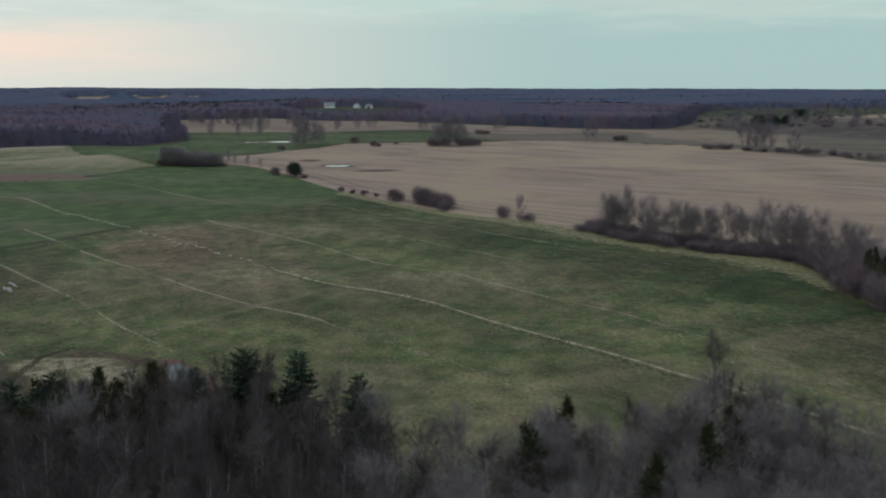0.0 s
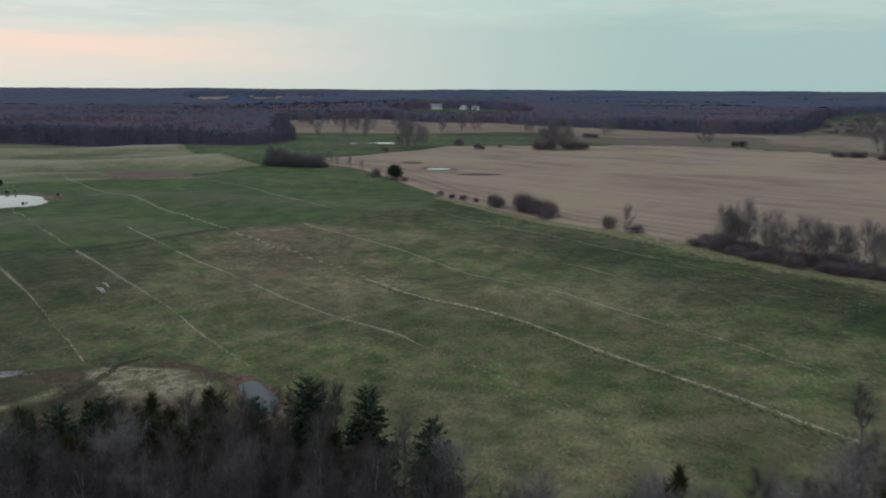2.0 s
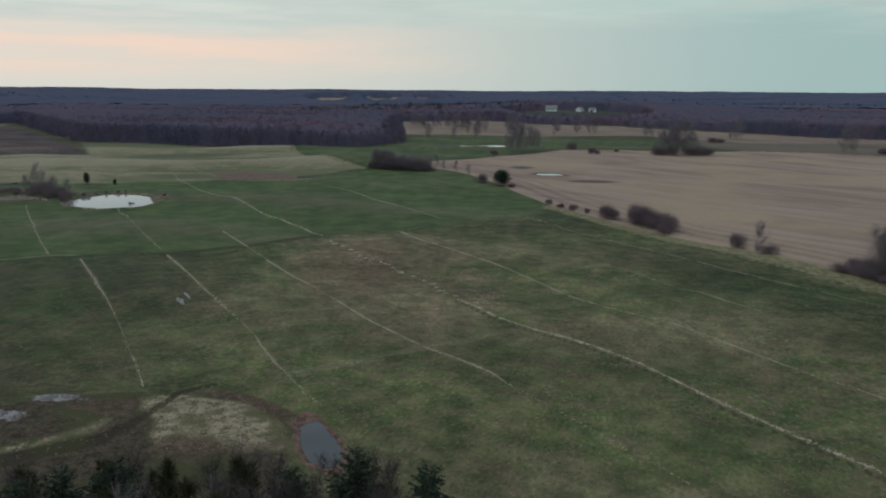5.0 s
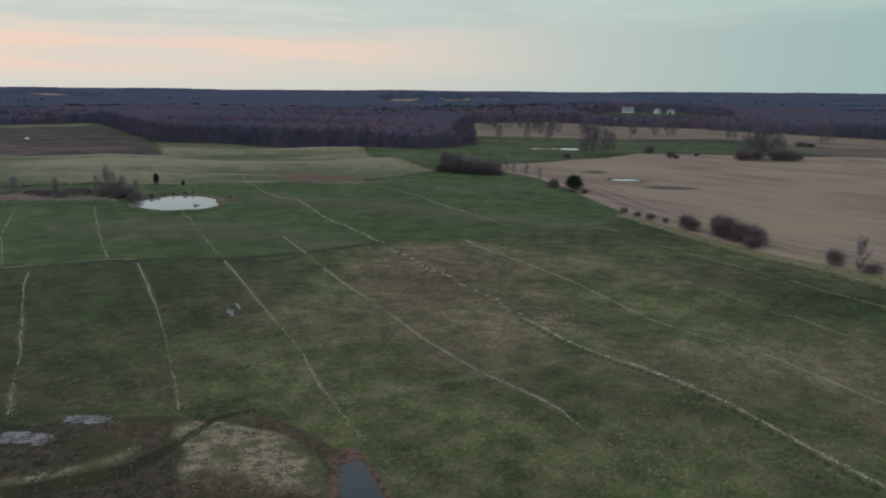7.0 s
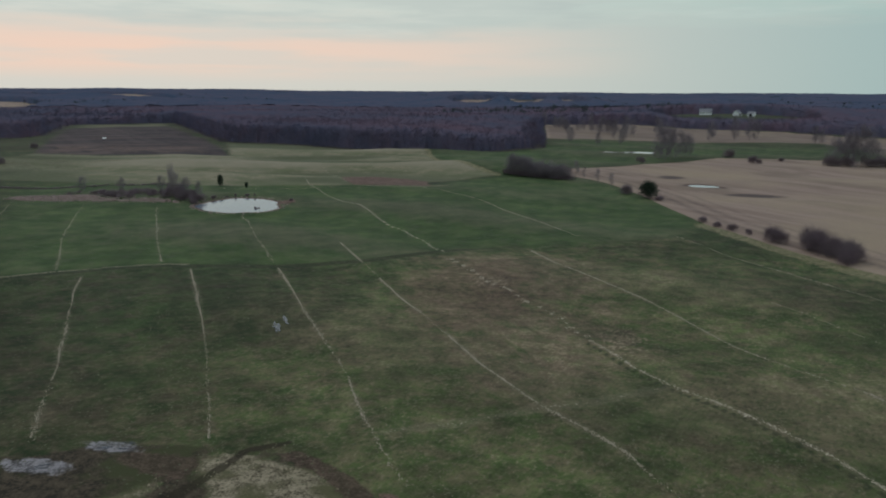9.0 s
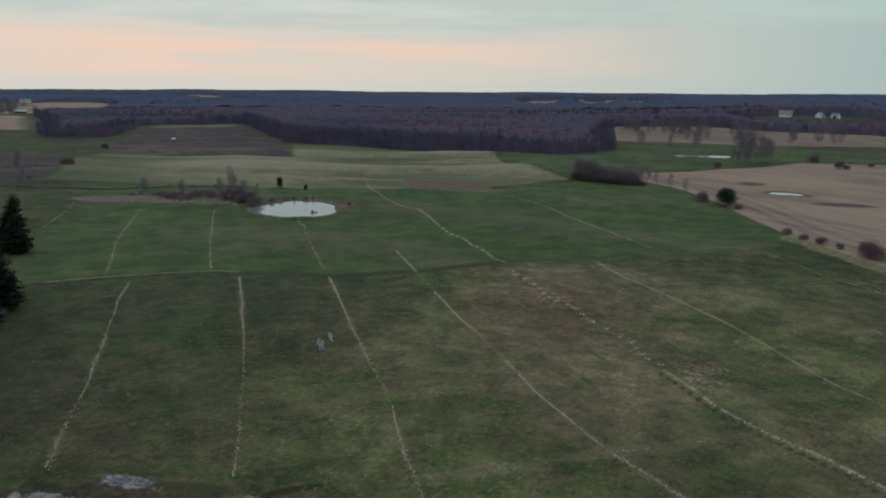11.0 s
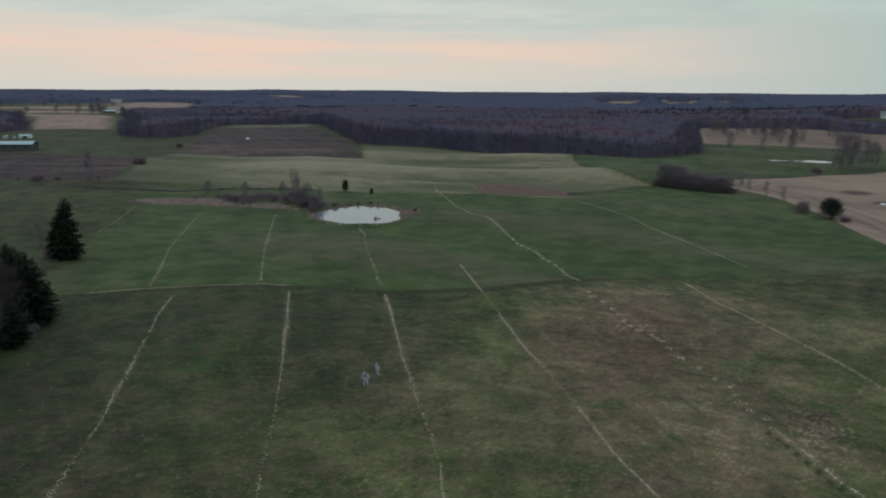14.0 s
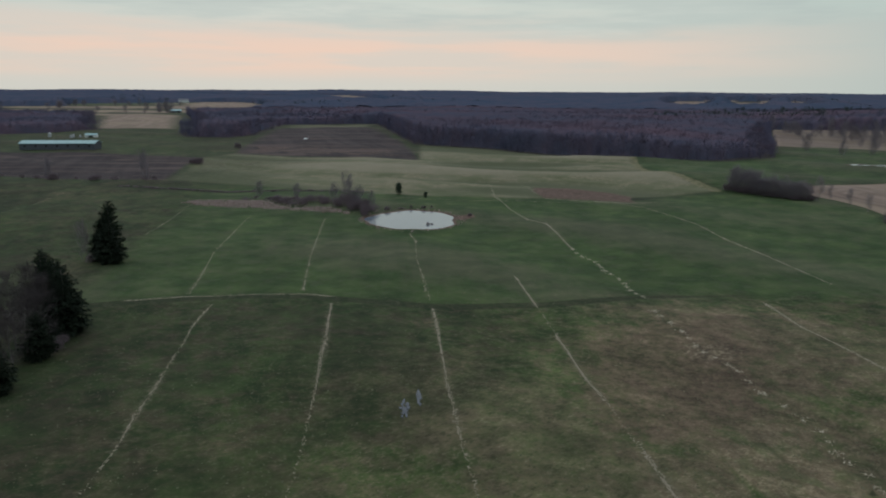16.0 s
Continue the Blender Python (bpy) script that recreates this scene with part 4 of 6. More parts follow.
def build_meadow_tufts():
    rng = np.random.default_rng(11)
    n = 60000
    r = rng.uniform(45, 230, n)
    az = rng.uniform(radians(-48), radians(62), n)
    x, y = -r * np.sin(az), -45 + r * np.cos(az)
    patch = np.sin(x / 9 + 1.3 * np.sin(y / 13)) * np.sin(y / 7 + 1.7 * np.sin(x / 11))
    keep = (inside(CROP, x, y) < -1) & (inside(GROVE, x, y) < -0.5) & (rng.uniform(0, 1, n) < 0.35 + 0.5 * patch + 0.45 * (inside(DRY, x, y) > 0))
    for p in PONDS:
        keep &= pond_reach(x, y, p) > 1.15
    x, y = x[keep], y[keep]
    v, f = tufts(x, y, rng.uniform(0.08, 0.24, len(x)), rng.uniform(0.03, 0.09, len(x)), rng)
    tagged(new("meadow_tufts", mesh_from("meadow_tufts", v, f, "tuft")), "scattered green and straw-coloured grass tufts of the meadow", "grass", kind="stuff")
    n = 14000
    x, y = rng.uniform(-58, 18, n), rng.uniform(2, 130, n)
    clump = np.sin(x / 2.1 + 2 * np.sin(y / 3.3)) * np.sin(y / 1.9 + 1.5 * np.sin(x / 2.7))
    keep = (((np.maximum(inside(STRAW, x, y), inside(STRAW_WEST, x, y)) > 0) & (clump > -0.5)) | ((inside(DRY, x, y) > 0) & (clump > 0.85))) & (pond_reach(x, y, PONDS[4]) > 1.1)
    x, y = x[keep], y[keep]
    v, f = tufts(x, y, rng.uniform(0.06, 0.19, len(x)), rng.uniform(0.03, 0.13, len(x)), rng)
    tagged(new("dry_tussocks", mesh_from("dry_tussocks", v, f, "tussock")), "bleached grass tussocks in the marsh and dry patches", "grass", kind="stuff")


build_meadow_tufts()


def build_straw_clumps():
    rng = np.random.default_rng(31)
    n = 60000
    r, az = 42 + 130 * rng.uniform(0, 1, n) ** 1.3, rng.uniform(radians(-46), radians(40), n)
    x, y = -r * np.sin(az), -45 + r * np.cos(az)
    patch = np.sin(x / 6.5 + 1.6 * np.sin(y / 9)) * np.sin(y / 5.1 + 1.9 * np.sin(x / 8.3)) + 0.5 * np.sin(x / 2.3 + y / 3.1)
    keep = (inside(CROP, x, y) < -2) & (inside(GROVE, x, y) < -1) & (inside(PASTURE, x, y) < -2) & (inside(MARSH, x, y) < -1) & (patch > 0.55) & (rng.uniform(0, 1, n) < 0.25 + 0.6 * smooth(x, -40, 20))
    for p in PONDS:
        keep &= pond_reach(x, y, p) > 1.3
    x, y = x[keep], y[keep]
    v, f = tufts(x, y, rng.uniform(0.05, 0.22, len(x)), rng.uniform(0.03, 0.10, len(x)), rng, 4)
    tagged(new("straw_clumps", mesh_from("straw_clumps", v, f, "clump")), "small bleached clumps of dead grass across the meadow", "grass", kind="stuff")


build_straw_clumps()


def brush(x, y, wide, tall, count, rng, low=0.0, lean=0.5, thin=0.12):
    """Sprays of thin upright slivers round each place: arrays of corners and triangles."""
    n = len(x)
    ang, off = rng.uniform(0, 2 * np.pi, (n, count)), np.sqrt(rng.uniform(0, 1, (n, count))) * 0.5
    ox, oy = off * np.cos(ang) * wide[:, None], off * np.sin(ang) * wide[:, None]
    h = tall[:, None] * (1 - 1.2 * off ** 2) * rng.uniform(0.72, 1.08, (n, count))
    bx, by = x[:, None] + ox * (1 - lean), y[:, None] + oy * (1 - lean)
    z0 = land(x, y)[:, None]
    turn = rng.uniform(0, 2 * np.pi, (n, count))
    w = wide[:, None] * thin * rng.uniform(0.5, 1.3, (n, count))
    dx, dy = np.cos(turn) * w, np.sin(turn) * w
    zb = z0 + h * low - 0.05
    v = np.stack([np.stack([bx - dx, by - dy, zb], -1), np.stack([bx + dx, by + dy, zb], -1), np.stack([x[:, None] + ox * 1.15, y[:, None] + oy * 1.15, z0 + h], -1)], 2).reshape(-1, 3)
    return v, np.arange(len(v)).reshape(-1, 3)


def build_reeds():
    rng = np.random.default_rng(21)
    x, y = rng.uniform(-200, -128, 9500), rng.uniform(184, 222, 9500)
    keep = (inside(REEDS, x, y) + rng.normal(0, 1, len(x)) > 0.3) & ((y < 202 + 4 * np.sin(x / 6)) | (rng.uniform(0, 1, len(x)) < 0.2)) & (pond_reach(x, y, PONDS[0]) > 1.12)
    x, y = x[keep], y[keep]
    v, f = brush(x, y, np.full(len(x), 1.1), rng.uniform(0.15, 0.5, len(x)), 7, rng, 0, 0.5, 0.16)
    tagged(new("reed_bed", mesh_from("reed_bed", v, f, "reed")), "dry pinkish reeds in the wet hollow by the pond", "reeds", kind="stuff")
    # rushes round the marsh pool and the big pond
    x, y = [], []
    for p, n in ((PONDS[0], 150),):
        th, k = rng.uniform(0, 2 * np.pi, n), rng.uniform(1.12, 1.22, n)
        c, s = math.cos(radians(p[4])), math.sin(radians(p[4]))
        u, w = p[2] * np.cos(th) * k, p[3] * np.sin(th) * k
        x.append(p[0] + u * c - w * s)
        y.append(p[1] + u * s + w * c)
    x, y = np.concatenate(x), np.concatenate(y)
    v, f = brush(x, y, rng.uniform(0.3, 0.8, len(x)), rng.uniform(0.2, 0.6, len(x)), 5, rng, 0, 0.5, 0.16)
    tagged(new("shore_rushes", mesh_from("shore_rushes", v, f, "reed")), "short dead rushes along the pond shores", "rushes", kind="stuff")


build_reeds()


# ---- trees ----
class Wood:
    """Collects tapered tubes and slivers."""

    def __init__(self):
        self.v, self.f, self.n = [], [], 0

    def tube(self, pts, radii, sides):
        pts = [np.asarray(q, float) for q in pts]
        for k, (q, r) in enumerate(zip(pts, radii)):
            d = pts[min(k + 1, len(pts) - 1)] - pts[max(k - 1, 0)]
            d = d / (np.linalg.norm(d) + 1e-9)
            a = np.cross(d, (0.3, 0.9, 0.1) if abs(d[2]) > 0.9 else (0, 0, 1))
            a = a / (np.linalg.norm(a) + 1e-9)
            b = np.cross(d, a)
            for j in range(sides):
                th = 2 * math.pi * j / sides
                self.v.append(q + r * (math.cos(th) * a + math.sin(th) * b))
        for k in range(len(pts) - 1):
            for j in range(sides):
                a, b = self.n + k * sides + j, self.n + k * sides + (j + 1) % sides
                self.f += [(a, b, b + sides), (a, b + sides, a + sides)]
        self.n += len(pts) * sides

    def sliver(self, p, q, w, rng):
        p, q = np.asarray(p, float), np.asarray(q, float)
        side = np.cross(q - p, rng.normal(0, 1, 3))
        side = side / (np.linalg.norm(side) + 1e-9) * w
        self.v += [p - side, p + side, q]
        self.f.append((self.n, self.n + 1, self.n + 2))
        self.n += 3

    def mesh(self, name, material):
        return mesh_from(name, self.v, self.f, material)


def heading(az, el):
    return np.array([math.cos(az) * math.cos(el), math.sin(az) * math.cos(el), math.sin(el)])


def bare_wood(rng, height, spread_, thick=1.0, limbs=14, branches=7, twigs=12, stems=1, low=0.25, twig_w=0.016, twig_l=1.0, sides=5):
    """Trunk with limbs, and a crown of branches and twigs."""
    trunk, crown = Wood(), Wood()
    for st in range(stems):
        az0, lean = rng.uniform(0, 2 * np.pi), (0.06 if stems == 1 else rng.uniform(0.15, 0.55))
        top = np.array([math.cos(az0) * lean * height, math.sin(az0) * lean * height, height * (0.88 if stems == 1 else rng.uniform(0.55, 0.95))])
        start = np.array([math.cos(az0), math.sin(az0), 0]) * (0 if stems == 1 else rng.uniform(0.05, 0.3) * spread_ * 0.5)
        bend = rng.normal(0, 0.03 * height, 3) * (1, 1, 0)
        r0 = thick * height * (0.013 if stems == 1 else 0.006)
        path = [start + (top - start) * t + bend * math.sin(t * math.pi) + np.array([0, 0, -0.3 if t == 0 else 0]) for t in (0, 0.2, 0.4, 0.6, 0.8, 1.0)]
        trunk.tube(path, [r0 * 1.25, r0, r0 * 0.8, r0 * 0.55, r0 * 0.3, r0 * 0.08], sides)

        def at(t):
            k = min(int(t * 5), 4)
            return path[k] + (path[k + 1] - path[k]) * (t * 5 - k)

        for i in range(max(3, limbs // stems)):
            t = rng.uniform(low, 0.98)
            az, el = rng.uniform(0, 2 * np.pi), radians(18 + 46 * t + rng.uniform(-12, 12))
            ln = spread_ * math.sqrt(max(0.06, 1 - ((t - 0.52) / 0.56) ** 2)) * rng.uniform(0.6, 1.0)
            p = at(t)
            d = heading(az, el)
            q, e = p + d * ln * 0.55, None
            e = q + (d + np.array([0, 0, 0.35]) + rng.normal(0, 0.15, 3)) * ln * 0.5
            rl = r0 * 0.42 * (1.15 - t)
            trunk.tube([p, q, e], [rl, rl * 0.6, rl * 0.15], 3)
            for j in range(branches):
                u = rng.uniform(0.25, 1.0)
                b0 = p + (q - p) * min(1, u * 1.9) + (e - q) * max(0, u * 1.9 - 1) * 1.1
                bd = d * 0.6 + rng.normal(0, 0.55, 3) + np.array([0, 0, 0.35])
                bd = bd / np.linalg.norm(bd)
                bl = ln * rng.uniform(0.25, 0.5)
                b1 = b0 + bd * bl
                crown.sliver(b0, b1, max(rl * 0.35, twig_w), rng)
                for _ in range(twigs):
                    s = rng.uniform(0.15, 1.0)
                    td = bd * 0.7 + rng.normal(0, 0.6, 3) + np.array([0, 0, 0.3])
                    crown.sliver(b0 + (b1 - b0) * s, b0 + (b1 - b0) * s + td / np.linalg.norm(td) * twig_l * rng.uniform(0.5, 1.2), twig_w * rng.uniform(0.6, 1.2), rng)
    return trunk, crown


def bush_wood(rng, height, wide, count=4200, lobes=8, thick=1.0):
    """Many stems, and a crown of fine twigs in overlapping lobes."""
    trunk, crown = Wood(), Wood()
    cores = [(rng.normal(0, 0.42 * wide), rng.normal(0, 0.42 * wide), height * rng.uniform(0.25, 0.52), rng.uniform(0.5, 0.8)) for _ in range(lobes)]
    for cx, cy, cz, k in cores:
        for _ in range(4):
            trunk.tube([(cx * 0.25, cy * 0.25, -0.2), (cx * 0.7, cy * 0.7, cz * 0.6), (cx + rng.normal(0, 0.3), cy + rng.normal(0, 0.3), cz * 1.4)], [0.05, 0.035, 0.01], 3)
        for _ in range(count // lobes):
            d = heading(rng.uniform(0, 2 * np.pi), math.asin(rng.uniform(-0.75, 1.0)))
            r = rng.uniform(0.1, 1.0) ** 0.45
            p = np.array([cx, cy, cz]) + d * r * np.array([wide * k, wide * k, height * 0.45 * (k + 0.25)])
            p[2] = max(p[2], 0.05)
            q = p + (d + rng.normal(0, 0.5, 3) + np.array([0, 0, 0.6])) * rng.uniform(0.25, 1.0)
            crown.sliver(p, q, rng.uniform(0.010, 0.021) * thick, rng)
    return trunk, crown


def tree_of(trunk, crown, name, bark, leaf, label, category, group):
    base = tagged(new(name), label, category, group)
    child("trunk", trunk.mesh("trunk", bark), base)
    child("crown", crown.mesh("crown", leaf), base)
    return base


def spruce_wood(rng, height, wide, dense=1.0, gap=0.0, blunt=0.12, foot=1.0):
    trunk, crown = Wood(), Wood()
    trunk.tube([(0, 0, -0.3), (0, 0, height * 0.5), (0, 0, height * 0.98)], [height * 0.016, height * 0.009, height * 0.002], 6)
    z = height * 0.05
    while z < height * 0.985:
        t = z / height
        reach = wide * min(1, (1 - t) * 1.15) ** 0.6 * (0.9 + 0.1 * math.sin(t * 17 + gap)) * min(1, foot + 2.4 * t) + blunt
        for i in range(int(5 + 5 * (1 - t) * dense)):
            az = rng.uniform(0, 2 * np.pi)
            ln = reach * rng.uniform(0.6, 1.18)
            drop = rng.uniform(-0.45, -0.05) * (1 - t) + 0.45 * t
            p, e = np.array([0, 0, z + rng.uniform(-0.15, 0.15)]), None
            e = p + np.array([math.cos(az) * ln, math.sin(az) * ln, drop * ln])
            e2 = e + np.array([math.cos(az), math.sin(az), 0.25]) * ln * 0.12
            side = np.array([-math.sin(az), math.cos(az), 0])
            for j in range(int(9 * dense ** 1.25)):
                s = rng.uniform(0.15, 1.0)
                b = p + (e - p) * s
                out = side * rng.choice((-1, 1)) * rng.uniform(0.25, 0.6) + np.array([math.cos(az), math.sin(az), 0]) * 0.4 + np.array([0, 0, rng.uniform(-0.55, 0.25)])
                crown.sliver(b, b + out * ln * 0.5 / max(1.0, dense / 1.7) * (1.15 - 0.5 * s), (0.06 * ln + 0.03) / dense ** 0.5, rng)
            crown.sliver(p, e2 if dense < 2 else e, (0.05 * ln + 0.05) / dense, rng)
        z += height * 0.02 * rng.uniform(0.8, 1.2)
    return trunk, crown


def cedar_wood(rng, height, wide, count=1500):
    trunk, crown = Wood(), Wood()
    trunk.tube([(0, 0, -0.3), (0, 0, height * 0.9)], [height * 0.014, 0.02], 5)
    for lobe in range(22):
        t = 0.12 + 0.84 * (lobe + rng.uniform(0, 1)) / 22
        reach = wide * min(1.0, (1 - t) * 1.7 + 0.10) * (0.45 + 0.55 * min(1, t * 3))
        a0, r0 = rng.uniform(0, 2 * np.pi), reach * rng.uniform(0.2, 0.75)
        core = np.array([math.cos(a0) * r0, math.sin(a0) * r0, t * height])
        size = np.array([reach * 0.62, reach * 0.62, height * 0.075])
        for _ in range(count // 22):
            d = heading(rng.uniform(0, 2 * np.pi), math.asin(rng.uniform(-0.8, 1)))
            p = core + d * size * rng.uniform(0.3, 1.0)
            crown.sliver(p, p + (d + np.array([0, 0, 0.7]) + rng.normal(0, 0.3, 3)) * rng.uniform(0.2, 0.5), rng.uniform(0.02, 0.06), rng)
    return trunk, crown


def plant(protos, used, k, x, y, turn, scale, sink=0.05):
    """Sets each prototype down once, in turn, and copies of prototype k after that."""
    if len(used) < len(protos):
        k = len(used)
    m = Matrix.Translation((x, y, float(land(x, y)) - sink)) @ Matrix.Rotation(turn, 4, "Z") @ Matrix.Diagonal((scale[0], scale[0], scale[1], 1))
    if k in used:
        return copy_thing(protos[k], m @ Matrix.Diagonal([1 / v for v in protos[k].scale] + [1]))
    used.add(k)
    protos[k].matrix_basis = m
    return protos[k]


rng = np.random.default_rng(3)
GREY = []
for k in range(7):
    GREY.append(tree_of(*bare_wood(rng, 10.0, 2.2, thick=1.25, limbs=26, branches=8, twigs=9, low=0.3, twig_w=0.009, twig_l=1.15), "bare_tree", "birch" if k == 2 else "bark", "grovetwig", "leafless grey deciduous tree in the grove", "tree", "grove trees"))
SOFT = [tree_of(*bare_wood(rng, 9.4, 3.5, thick=1.0, limbs=34, branches=10, twigs=10, low=0.16, twig_w=0.0075, twig_l=1.3), "spreading_tree", "bark", "softtwig", "leafless grey-mauve tree with a wide fine crown in the grove", "tree", "grove trees") for k in range(3)]
used, used_w = set(), set()
# the bare grove
spots = []
while len(spots) < 380:
    x, y = rng.uniform(-48, 61), rng.uniform(-50, -1)
    if float(inside(GROVE, x, y)) < 0 or any((x - a) ** 2 + (y - b) ** 2 < 1.8 ** 2 for a, b in spots):
        continue
    spots.append((x, y))
    edge = float(inside(GROVE, x, y))
    h = rng.uniform(1.0, 1.25) if x < 12 else rng.uniform(0.85, 1.15) * (0.95 if edge < 2 else 1.0)
    if rng.uniform() < (0.62 if x > 13 else 0.05):
        plant(SOFT, used_w, int(rng.integers(0, 3)), x, y, rng.uniform(0, 6.28), (h * rng.uniform(0.85, 1.1), h))
        continue
    if x < 12 and edge < 9 and rng.uniform() < 0.3:
        continue
    plant(GREY, used, int(rng.integers(0, 7)), x, y, rng.uniform(0, 6.28), (h * rng.uniform(0.75, 1.05), h))
plant(GREY, used, 3, 53.0, -11.5, 1.0, (1.15, 1.22))
PALE_BARK = [tree_of(*bare_wood(rng, 9.5, 3.2, thick=1.1, limbs=16, branches=5, twigs=6, low=0.3, twig_w=0.012, twig_l=1.0), "pale_tree", "birch", "grovetwig", "leafless tree with pale bark in the grove", "tree", "grove trees")]
used_p = set()
for x, y, h in ((11.4, -22.3, 1.05), (6.5, -21.4, 1.08), (9.0, -24.5, 1.0), (17.5, -26.0, 0.95), (-3.0, -13.0, 0.9), (33.0, -28.0, 0.9), (-12, -15, 0.95), (-20, -17, 1.0), (-7, -18, 0.95), (2, -15.5, 0.9), (-26, -13, 0.95), (13, -25, 1.1)):
    plant(PALE_BARK, used_p, 0, x, y, rng.uniform(0, 6.28), (h, h))

SPRUCE = [tree_of(*spruce_wood(rng, 12.3, 3.3, 2.4, blunt=0.5), "spruce", "bark", "pine", "dark green spruce rising above the bare grove", "conifer", "grove conifers") for k in range(2)]
CEDAR = [tree_of(*cedar_wood(rng, 11.0, 2.1, 3400), "cedar", "bark", "cedar", "slim olive-brown cedar among the bare trees", "conifer", "grove conifers") for k in range(3)]
used_s, used_c = set(), set()
for x, y, h in ((-1.0, -4.6, 1.0), (4.9, -6.4, 0.98), (-6.0, -4.4, 0.86), (10.6, -12.2, 0.90), (-23.0, -7.6, 0.96), (-19.6, -5.4, 0.94), (-25.5, -9.5, 0.95), (-28.5, -8.5, 0.95)):
    plant(SPRUCE, used_s, int(rng.integers(0, 2)), x, y, rng.uniform(0, 6.28), (h * rng.uniform(0.9, 1.05), h))
for x, y, h in ((-14.9, -6.6, 1.08), (-9.8, -5.2, 1.08), (-13.4, -7.9, 1.0), (-19.0, -8.5, 0.95), (22.8, -28.4, 1.02), (28.2, -24.8, 1.04), (37.6, -33.2, 1.06), (-17, -13, 0.9), (-26.5, -6.5, 1.0), (-21.5, -4.2, 0.95), (-16.8, -4.6, 0.92), (31, -36, 1.0), (2.0, -22, 0.7), (44, -27, 0.9), (-10.6, -8.4, 0.95), (-12.0, -9.5, 0.9), (-20.8, -11, 0.95), (0.5, -8.8, 0.9), (2.0, -10.5, 0.85)):
    plant(CEDAR, used_c, int(rng.integers(0, 3)), x, y, rng.uniform(0, 6.28), (h * 1.25, h))

# shrubs and trees of the hedgerow by the stubble field
BUSH = [tree_of(*bush_wood(rng, 4.0, 1.9), "hedge_shrub", "bark", "shrub", "dense leafless purple-brown shrub on the field edge", "shrub", "hedgerow shrubs") for k in range(4)]
TALL = [tree_of(*bare_wood(rng, 9.0, 3.3, thick=0.75, limbs=30, branches=12, twigs=13, low=0.14, twig_w=0.0055, twig_l=1.5), "hedgerow_tree", "bark", "twig", "leafless tree standing in the hedgerow", "tree", "hedgerow trees") for k in range(3)]
FAR_TALL = [tree_of(*bare_wood(rng, 9.0, 5.4, thick=0.34, limbs=34, branches=12, twigs=13, low=0.10, twig_w=0.013, twig_l=1.4), "field_tree", "bark", "fieldtwig", "leafless spreading tree standing out in the fields", "tree", "field trees") for k in range(2)]
used_b, used_t, used_f = set(), set(), set()


def shrubs(rows):
    for x, y, wide, high in rows:
        plant(BUSH, used_b, int(rng.integers(0, 4)), x, y, rng.uniform(0, 6.28), (wide, high))


LOW = [bush_wood(rng, 4.0, 1.9, count=620, lobes=6, thick=2.6) for k in range(3)]
LOW = [(np.concatenate([np.array(a.v), np.array(b.v)]), np.concatenate([np.array(a.f), np.array(b.f) + len(a.v)])) for a, b in LOW]


def undergrowth(name, rows, label):
    """A line or patch of low brush, grown together."""
    vs, fs, n = [], [], 0
    for x, y, wide, high in rows:
        v, f = LOW[int(rng.integers(0, 3))]
        th = rng.uniform(0, 6.28)
        c, si = math.cos(th) * wide, math.sin(th) * wide
        vs.append(np.stack([v[:, 0] * c - v[:, 1] * si + x, v[:, 0] * si + v[:, 1] * c + y, v[:, 2] * high + float(land(x, y)) - 0.05], 1))
        fs.append(f + n)
        n += len(v)
    tagged(new(name, mesh_from(name, np.concatenate(vs), np.concatenate(fs), "shrub")), label, "brush", kind="stuff")


def talls(rows):
    for x, y, wide, high in rows:
        plant(TALL, used_t, int(rng.integers(0, 3)), x, y, rng.uniform(0, 6.28), (wide * 1.2, high * 1.12))


def fars(rows):
    for x, y, wide, high in rows:
        plant(FAR_TALL, used_f, int(rng.integers(0, 2)), x, y, rng.uniform(0, 6.28), (wide * 1.12, high * 1.1))


shrubs([(14.6, 259, 1.0, 1.05), (60.5, 171.5, 1.25, 1.5), (63.0, 166, 1.1, 1.3), (61.5, 169, 1.3, 1.4), (64.8, 163, 1.3, 1.25), (59.0, 171, 1.0, 1.2), (66.5, 160.5, 1.2, 1.1), (64.5, 157, 1.15, 0.95), (52.0, 180, 1.05, 1.05), (53.5, 177.5, 0.9, 0.9), (78.3, 137.5, 0.95, 1.1),
        (83.0, 129.0, 0.9, 0.65), (43, 193, 0.6, 0.5), (40, 199, 0.5, 0.45), (36.5, 206, 0.6, 0.45), (47, 187, 0.4, 0.4), (26, 247, 0.6, 0.5), (22.5, 280, 0.3, 0.3)])
fars([(81.5, 131.5, 0.40, 0.60)])
